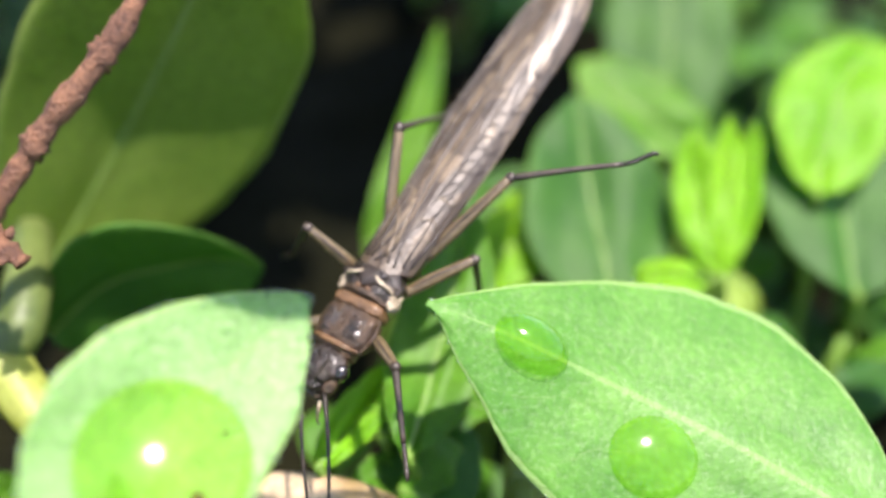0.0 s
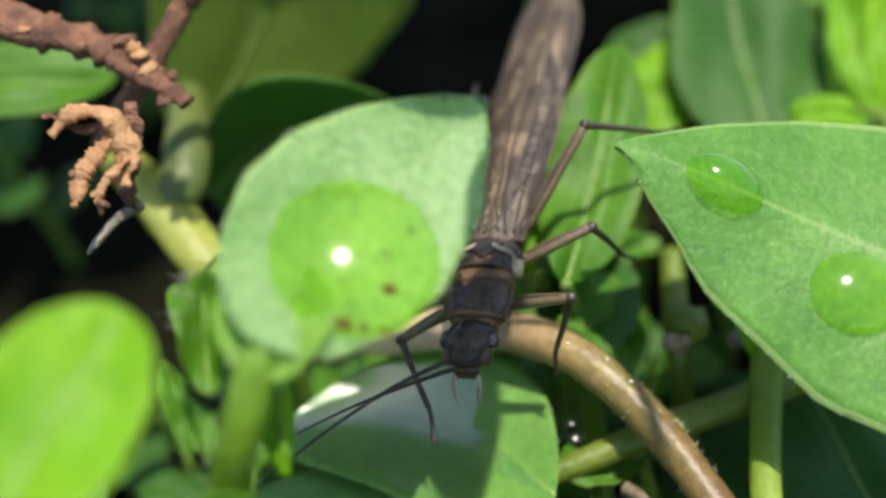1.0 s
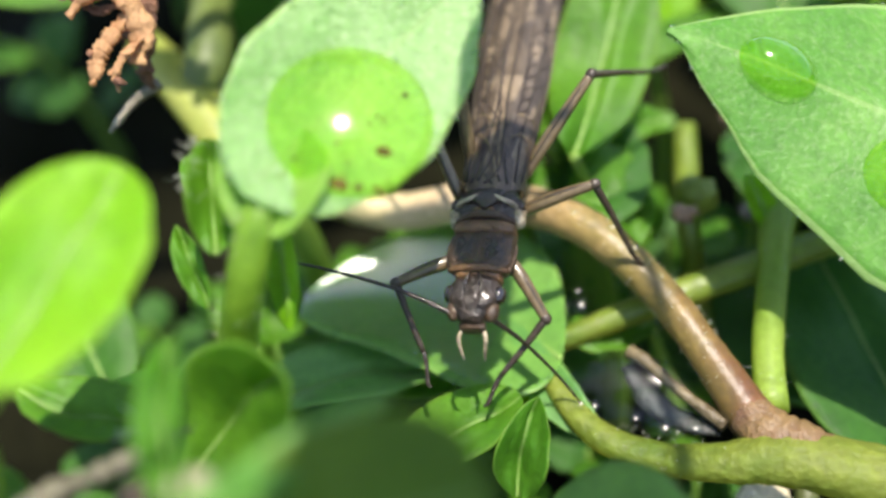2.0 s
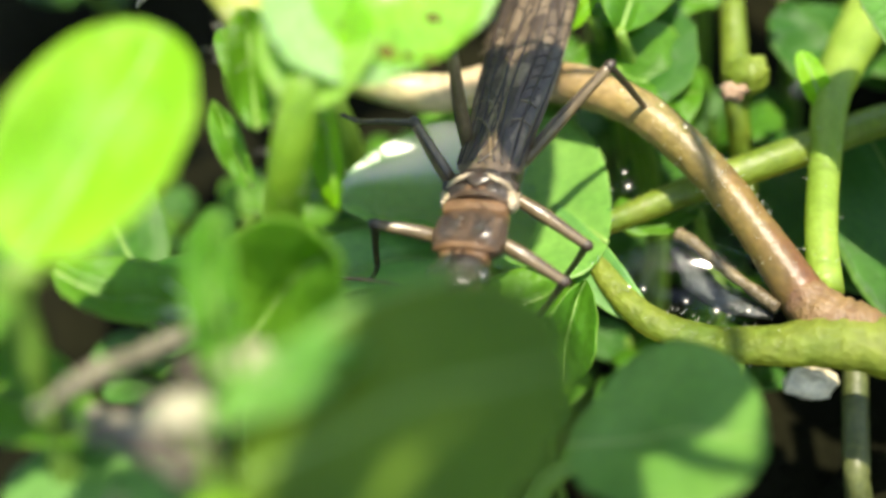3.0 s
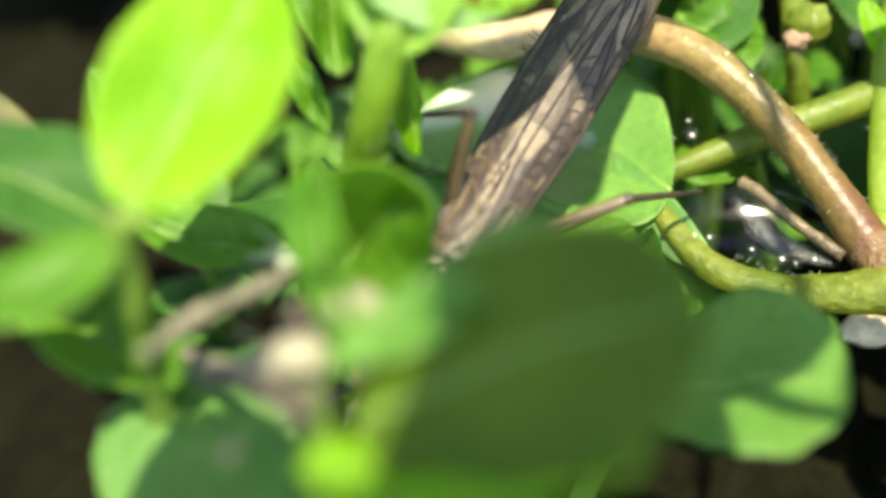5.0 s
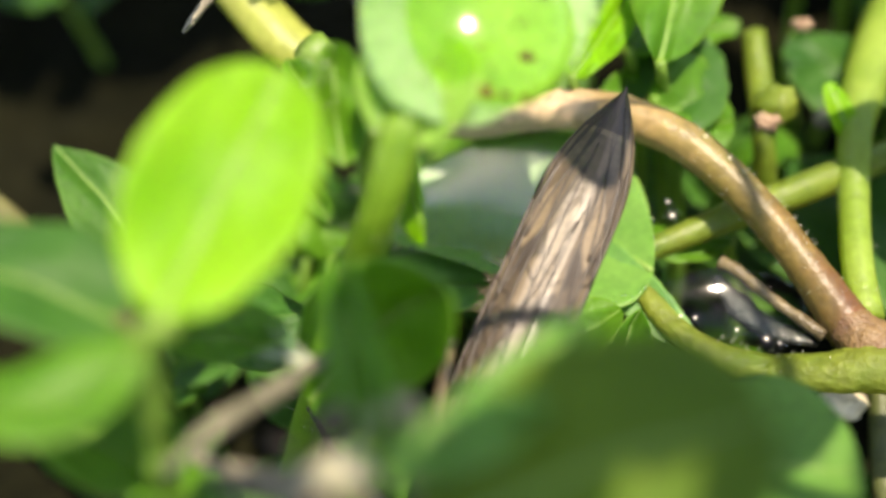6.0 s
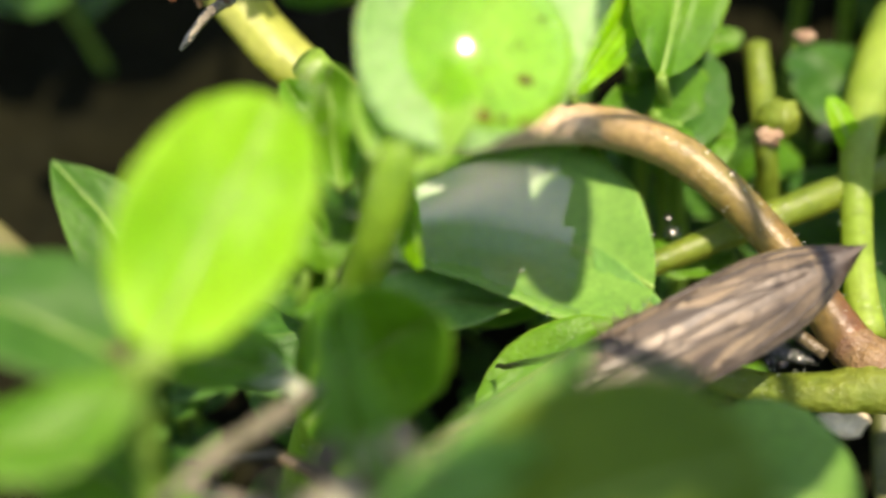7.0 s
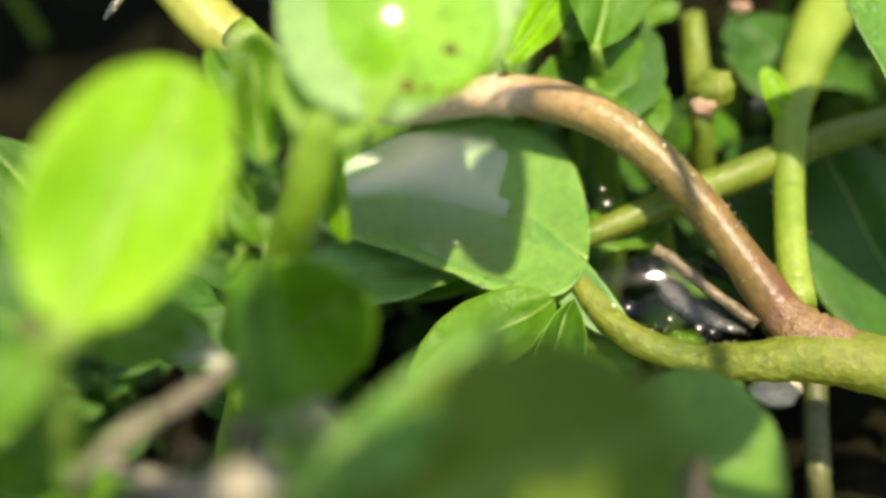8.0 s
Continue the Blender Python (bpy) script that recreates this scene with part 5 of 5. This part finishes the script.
    for s in (-1, 1):
        bm = bmesh.new()
        uvl = bm.loops.layers.uv.new("wing")
        rows_ = [[bm.verts.new(wing_place(i / (NA - 1), j / (NQ - 1), s) * MM) for j in range(NQ)] for i in range(NA)]
        for i in range(NA - 1):
            for j in range(NQ - 1):
                ids = [(i, j), (i, j + 1), (i + 1, j + 1), (i + 1, j)]
                ids = ids if s > 0 else [ids[1], ids[0], ids[3], ids[2]]
                f = bm.faces.new([rows_[a][b] for a, b in ids])
                for lp, (a, b) in zip(f.loops, ids):
                    lp[uvl].uv = (a / (NA - 1), b / (NQ - 1))
        wing = part("wing", bm, WING, ROOT, "smoky brown translucent folded wing")
        lines = [[(0.02, 0.85), (0.3, 0.9), (0.7, 0.9), (0.95, 0.7)], [(0.02, 0.7), (0.2, 0.62), (0.45, 0.72), (0.8, 0.68), (0.94, 0.5)],
                 [(0.02, 0.55), (0.12, 0.42), (0.3, 0.5), (0.6, 0.48), (0.9, 0.42)], [(0.03, 0.42), (0.14, 0.2), (0.35, 0.32), (0.6, 0.3), (0.85, 0.28)],
                 [(0.03, 0.3), (0.1, 0.08), (0.26, 0.16), (0.5, 0.14), (0.7, 0.1)], [(0.12, 0.42), (0.2, 0.66)], [(0.2, 0.2), (0.26, 0.48)],
                 [(0.36, 0.32), (0.39, 0.5)], [(0.52, 0.3), (0.55, 0.48)], [(0.68, 0.68), (0.9, 0.86)],
                 [(0.45, 0.72), (0.55, 0.6), (0.66, 0.45), (0.8, 0.3)], [(0.3, 0.5), (0.4, 0.38), (0.52, 0.25), (0.68, 0.12)], [(0.6, 0.68), (0.7, 0.58), (0.8, 0.45), (0.92, 0.3)], [(0.55, 0.9), (0.66, 0.8), (0.8, 0.66), (0.95, 0.5)],
                 [(0.06, 0.12), (0.13, 0.3), (0.16, 0.55), (0.14, 0.8)], [(0.09, 0.1), (0.18, 0.26), (0.22, 0.5), (0.20, 0.78)]]
        lines += [[(0.22 + 0.035 * k, 0.47), (0.235 + 0.035 * k, 0.60), (0.225 + 0.035 * k, 0.71)] for k in range(8)]
        lines += [[(0.30 + 0.06 * k, 0.71), (0.32 + 0.06 * k, 0.90)] for k in range(6)]
        for k, ln in enumerate(lines):
            fine = spline([Vector((a, q, 0)) for a, q in ln], 14)
            r = 0.036 if len(ln) > 3 else 0.026
            pale = k in (14, 15)
            part("vein", tube_bm([wing_place(w.x, w.y, s) + Vector((0, 0, 0.010)) for w in fine], (r, r, r * 0.7), 16, 5), FEMUR if pale else VEIN, wing, "pale curved vein" if pale else "")
    made, feelers = {}, []
    for k in range(3):
        for s in (-1, 1):
            fl, tl = THIGH[k], SHANK[k]
            fem = part("leg", tube_bm(((0, -0.1, -0.05), (0, fl * 0.5, 0.03), (0, fl, 0)), (0.15, 0.19, 0.16, 0.13), 18, 10), FEMUR, ROOT, "banded pale brown leg")
            part("stripe", tube_bm(((0, 0.3, 0.15), (0, fl * 0.5, 0.195), (0, fl * 0.94, 0.11)), (0.02, 0.045, 0.03), 12, 5), SHIN, fem, "dark stripe")
            part("knee", blob_bm((0, fl, 0), (0.15, 0.17, 0.15), None, 0.1, 1, 12, 8), SHIN, fem, "dark knee")
            tib = part("shin", tube_bm(((0, 0, 0), (0, tl * 0.5, 0.02), (0, tl, 0)), (0.11, 0.085, 0.075), 12, 8), SHIN, fem)
            foot = part("foot", tube_bm(((0, tl, 0), (0, tl + 0.25, 0.03), (0, tl + 0.5, 0.10), (0, tl + 0.8, 0.2), (0, tl + 0.92, 0.14)), (0.06, 0.075, 0.06, 0.06, 0.035), 16, 6, 0.25), CHITIN, fem, "jointed clawed foot")
            made[k, s] = (fem, tib, foot)
    for s in (-1, 1):
        an = part("antenna", tube_bm(((0, 0, 0), (0.05 * s, 1.6, 0.12), (-0.05 * s, 3.6, 0.06), (-0.2 * s, 5.6, -0.2)), (0.075, 0.05, 0.04, 0.020), 70, 6, 0.3), CHITIN, ROOT, "long thread-like dark antenna")
        feelers.append((an, s))
    return made, feelers


LEGS_MADE, FEELERS = insect()


def along(d, up, place):
    """A pose at a place (mm) whose y runs along d, its z leaning to up."""
    y = Vector(d).normalized()
    x = y.cross(Vector(up)).normalized()
    m = Matrix((x, y, x.cross(y))).transposed().to_4x4()
    m.translation = Vector(place) * MM
    return m


def between(rows, steps=4):
    """Rows of directions with smooth steps put between them."""
    out = []
    for a, b in zip(rows, rows[1:]):
        for k in range(steps):
            f = k / steps
            g = f * f * (3 - 2 * f)
            out.append((a[0] * (1 - f) + b[0] * f, [p * (1 - g) + q * g for p, q in zip(a[1:], b[1:])]))
    return out + [(rows[-1][0], list(rows[-1][1:]))]


# the way of each thigh and shank in the insect's own space, time by time
STEPS = {
    (0, 1): [(0, 0.79, 0.59, 0.15, 0.29, 0.68, -0.68), (1.5, 0.78, 0.63, -0.03, -0.60, 0.68, -0.43), (2.8, 0.93, 0.20, 0.29, 0.24, 0.53, -0.82), (3, 0.90, 0.14, 0.42, 0.29, -0.09, -0.95), (3.5, 0.81, -0.43, 0.40, 0.66, -0.27, -0.70), (4, 0.69, -0.58, 0.44, 0.32, -0.23, -0.92), (5.2, 0.79, 0.59, 0.15, 0.29, 0.68, -0.68), (6, 0.79, 0.59, 0.15, 0.29, 0.68, -0.68), (8, 0.79, 0.59, 0.15, 0.29, 0.68, -0.68)],
    (1, 1): [(0, 0.55, -0.04, 0.84, 0.60, 0.12, -0.79), (1, 0.09, -0.70, 0.70, 0.42, -0.44, -0.79), (2.8, 0.48, -0.45, 0.76, 0.75, -0.41, -0.51), (3, 0.48, -0.44, 0.76, 0.82, -0.42, -0.39), (3.5, 0.32, 0.48, 0.82, 0.77, -0.22, -0.61), (5.2, 0.91, -0.35, 0.20, 0.51, -0.30, -0.81), (6, 0.91, -0.35, 0.20, 0.51, -0.30, -0.81), (8, 0.91, -0.35, 0.20, 0.51, -0.30, -0.81)],
    (2, 1): [(0, 0.16, -0.82, 0.55, 0.21, -0.62, -0.76), (0.5, 0.44, -0.60, 0.67, 0.40, -0.12, -0.91), (1, 0.05, -0.64, 0.76, 0.22, -0.81, -0.54), (3, -0.03, -0.21, 0.98, 0.79, -0.41, -0.46), (3.5, 0.15, -0.76, 0.63, 0.60, -0.49, -0.63), (4, 0.19, -0.80, 0.57, 0.81, -0.12, -0.57), (4.5, 0.17, -0.58, 0.80, 0.60, -0.06, -0.80), (4.7, 0.10, -0.34, 0.93, 0.61, -0.14, -0.78), (6.5, 0.17, -0.95, 0.26, -0.11, 0.17, -0.98), (7, 0.09, -0.96, 0.26, 0.19, 0.27, -0.95), (8, 0.09, -0.96, 0.26, 0.19, 0.27, -0.95)],
    (0, -1): [(0, -0.84, 0.34, 0.42, -0.50, 0.78, -0.36), (0.5, -0.94, -0.04, 0.34, 0.59, 0.81, -0.06), (1, -0.99, 0.01, 0.17, 0.38, 0.21, -0.90), (1.5, -0.43, 0.81, -0.40, 0.63, 0.57, -0.52), (2.8, -0.70, 0.47, -0.54, 0.57, 0.67, -0.49), (3, -0.84, 0.27, -0.47, 0.54, 0.03, -0.84), (5.2, -0.79, 0.59, 0.15, -0.29, 0.68, -0.68), (6, -0.79, 0.59, 0.15, -0.29, 0.68, -0.68), (8, -0.79, 0.59, 0.15, -0.29, 0.68, -0.68)],
    (1, -1): [(0, -0.59, -0.81, -0.07, 0.21, 0.13, -0.97), (0.5, -0.80, 0.59, 0.15, 0.06, 0.20, -0.98), (1, -0.89, -0.44, 0.09, -0.09, -0.37, -0.93), (1.5, -0.97, -0.23, 0.02, 0.21, 0.26, -0.94), (2.8, -0.72, -0.19, 0.66, -1.00, -0.05, -0.06), (3, -0.83, 0.30, -0.48, 0.41, -0.28, -0.87), (3.5, -0.81, 0.39, 0.44, 0.03, -0.01, -1.00), (5.2, -0.91, -0.35, 0.20, -0.51, -0.30, -0.81), (6, -0.91, -0.35, 0.20, -0.51, -0.30, -0.81), (8, -0.91, -0.35, 0.20, -0.51, -0.30, -0.81)],
    (2, -1): [(0, -0.41, -0.89, 0.19, -0.84, -0.54, -0.11), (0.5, -0.58, 0.13, 0.80, -0.05, -0.22, -0.98), (1, -0.53, -0.67, 0.51, -0.45, -0.55, -0.71), (1.5, -0.54, -0.70, 0.47, -0.57, -0.68, -0.46), (2.8, -0.61, -0.54, 0.57, 0.08, -0.33, -0.94), (3, -0.67, -0.57, 0.48, -0.17, -0.39, -0.90), (3.5, -0.60, -0.60, 0.53, -0.31, -0.14, -0.94), (4, -0.56, -0.62, 0.55, 0.00, -0.95, -0.32), (4.5, -0.65, -0.16, 0.74, -0.36, -0.23, -0.91), (5.2, -0.60, -0.78, 0.15, -0.35, -0.71, -0.61), (6, -0.60, -0.78, 0.15, -0.35, -0.71, -0.61), (8, -0.60, -0.78, 0.15, -0.35, -0.71, -0.61)],
}
SWEEPS = {
    1: [(0, -0.51, 0.82, -0.27), (0.5, -0.69, 0.67, -0.29), (1, 0.73, 0.67, 0.10), (1.5, 0.84, -0.24, 0.49), (2.8, 0.98, -0.05, -0.21), (3, 0.94, -0.26, -0.24), (4.5, 0.50, 0.80, -0.20), (8, 0.45, 0.85, -0.20)],
    -1: [(0, -0.51, 0.82, -0.27), (0.5, -0.44, 0.55, -0.71), (1, 0.93, 0.34, -0.14), (1.5, -0.60, 0.09, -0.79), (2.8, 0.03, 0.02, -1.00), (3, 0.09, -0.21, -0.97), (4.5, -0.50, 0.80, -0.20), (8, -0.45, 0.85, -0.20)],
}


def motions():
    walk(ROOT, [
        (0, pose(-0.00193, 0.02456, 0.01636, -29.7, 4.0, 145.0)),
        (0.5, pose(-0.00300, 0.02314, 0.01527, -28.7, 4.8, 165.3)),
        (1, pose(-0.00329, 0.02167, 0.01342, -12.4, 10.8, 170.1)),
        (1.5, pose(-0.00309, 0.02006, 0.01356, -19.5, 2.8, 174.9)),
        (2.8, pose(-0.00421, 0.01750, 0.01138, 0.5, 3.8, 177.1)),
        (3, pose(-0.00441, 0.01663, 0.01151, -1.7, 6.1, 173.7)),
        (3.5, pose(-0.00463, 0.01515, 0.01169, -10.6, -8.6, 181.5)),
        (4, pose(-0.00501, 0.01408, 0.01123, -12.0, -12.7, 171.2)),
        (4.5, pose(-0.00576, 0.01347, 0.01172, -10.4, -20.3, 163.6)),
        (4.7, pose(-0.00597, 0.01333, 0.01190, -8.9, -20.8, 160.7)),
        (5.8, pose(-0.00670, 0.00925, 0.00968, -19.8, -7.2, 158.8)),
        (6, pose(-0.00658, 0.00916, 0.00954, -19.9, -8.0, 160.2)),
        (6.5, pose(-0.00670, 0.01016, 0.01047, -11.0, -22.6, 134.3)),
        (7, pose(-0.00635, 0.01006, 0.01060, -5.5, -26.4, 124.0)),
        (7.5, pose(-0.00645, 0.00914, 0.01112, -8.7, -29.7, 127.1)),
        (7.8, pose(-0.00744, 0.00930, 0.01124, -7.1, -30.0, 121.3)),
        (7.9, pose(-0.00754, 0.00870, 0.01084, -10.1, -30.0, 127.3)),
        (8, pose(-0.00253, 0.00003, 0.00664, -37.6, -10.6, 172.1)),
    ])
    for key, (fem, tib, foot) in LEGS_MADE.items():
        k, s = key
        hip, fl = HIPS[k], THIGH[k]
        thigh, shank = [], []
        for t, d in between(STEPS[key]):
            a = along(d[:3], (0.3 * s, 0, 1), (s * hip[0], hip[1], hip[2]))
            turn = a.to_3x3().inverted()
            w = turn @ Vector(d[3:]).normalized()
            thigh.append((t, a))
            shank.append((t, along(w, (0.25, 1.3, 0.3), (0, fl, 0))))
        walk(fem, thigh)
        walk(tib, shank)
        walk(foot, shank)
    for an, s in FEELERS:
        walk(an, [(t, along(d, (0, -0.4, 1), (s * 0.40, 4.18, 0.14))) for t, d in between(SWEEPS[s])])
    # The added sprig slides sideways, so its shade reaches the lower leaves late.
    walk(SHADE_SPRIG, [(0, pose(0.0035, -0.0010, 0)), (1.7, pose(0.0033, -0.0008, 0)), (4.7, pose(0.0032, -0.0008, 0)), (5.8, pose(0, 0, 0)), (7, pose(-0.0001, 0.0001, 0)), (8, pose(0, 0, 0))])
    for ob in (drop_plant, *ON_CUPPED):
        walk(ob, [(0, pose(-0.00038, 0, 0)), (0.3, pose(-0.00018, 0, 0)), (0.6, pose(0, 0, 0)), (8, pose(0, 0, 0))])
    for ob in (right_plant, *ON_BROAD):
        walk(ob, [
            (0, pose(-0.00086, 0.00053, 0.00053)),
            (0.5, pose(-0.00059, 0.00019, -0.00032)),
            (1, pose(-0.00005, 0.00006, 0.00004)),
            (1.5, pose(0.00043, -0.00003, 0.00007)),
            (1.7, pose(0.00052, -0.00004, 0.00002)),
            (2.8, pose(0.00360, -0.00090, -0.00152)),
            (3.5, pose(0.00358, -0.00086, -0.00144)),
            (4, pose(0.00397, -0.00103, -0.00152)),
            (4.5, pose(0.00395, -0.00072, -0.00141)),
            (8, pose(0.00395, -0.00072, -0.00141)),
        ])


motions()
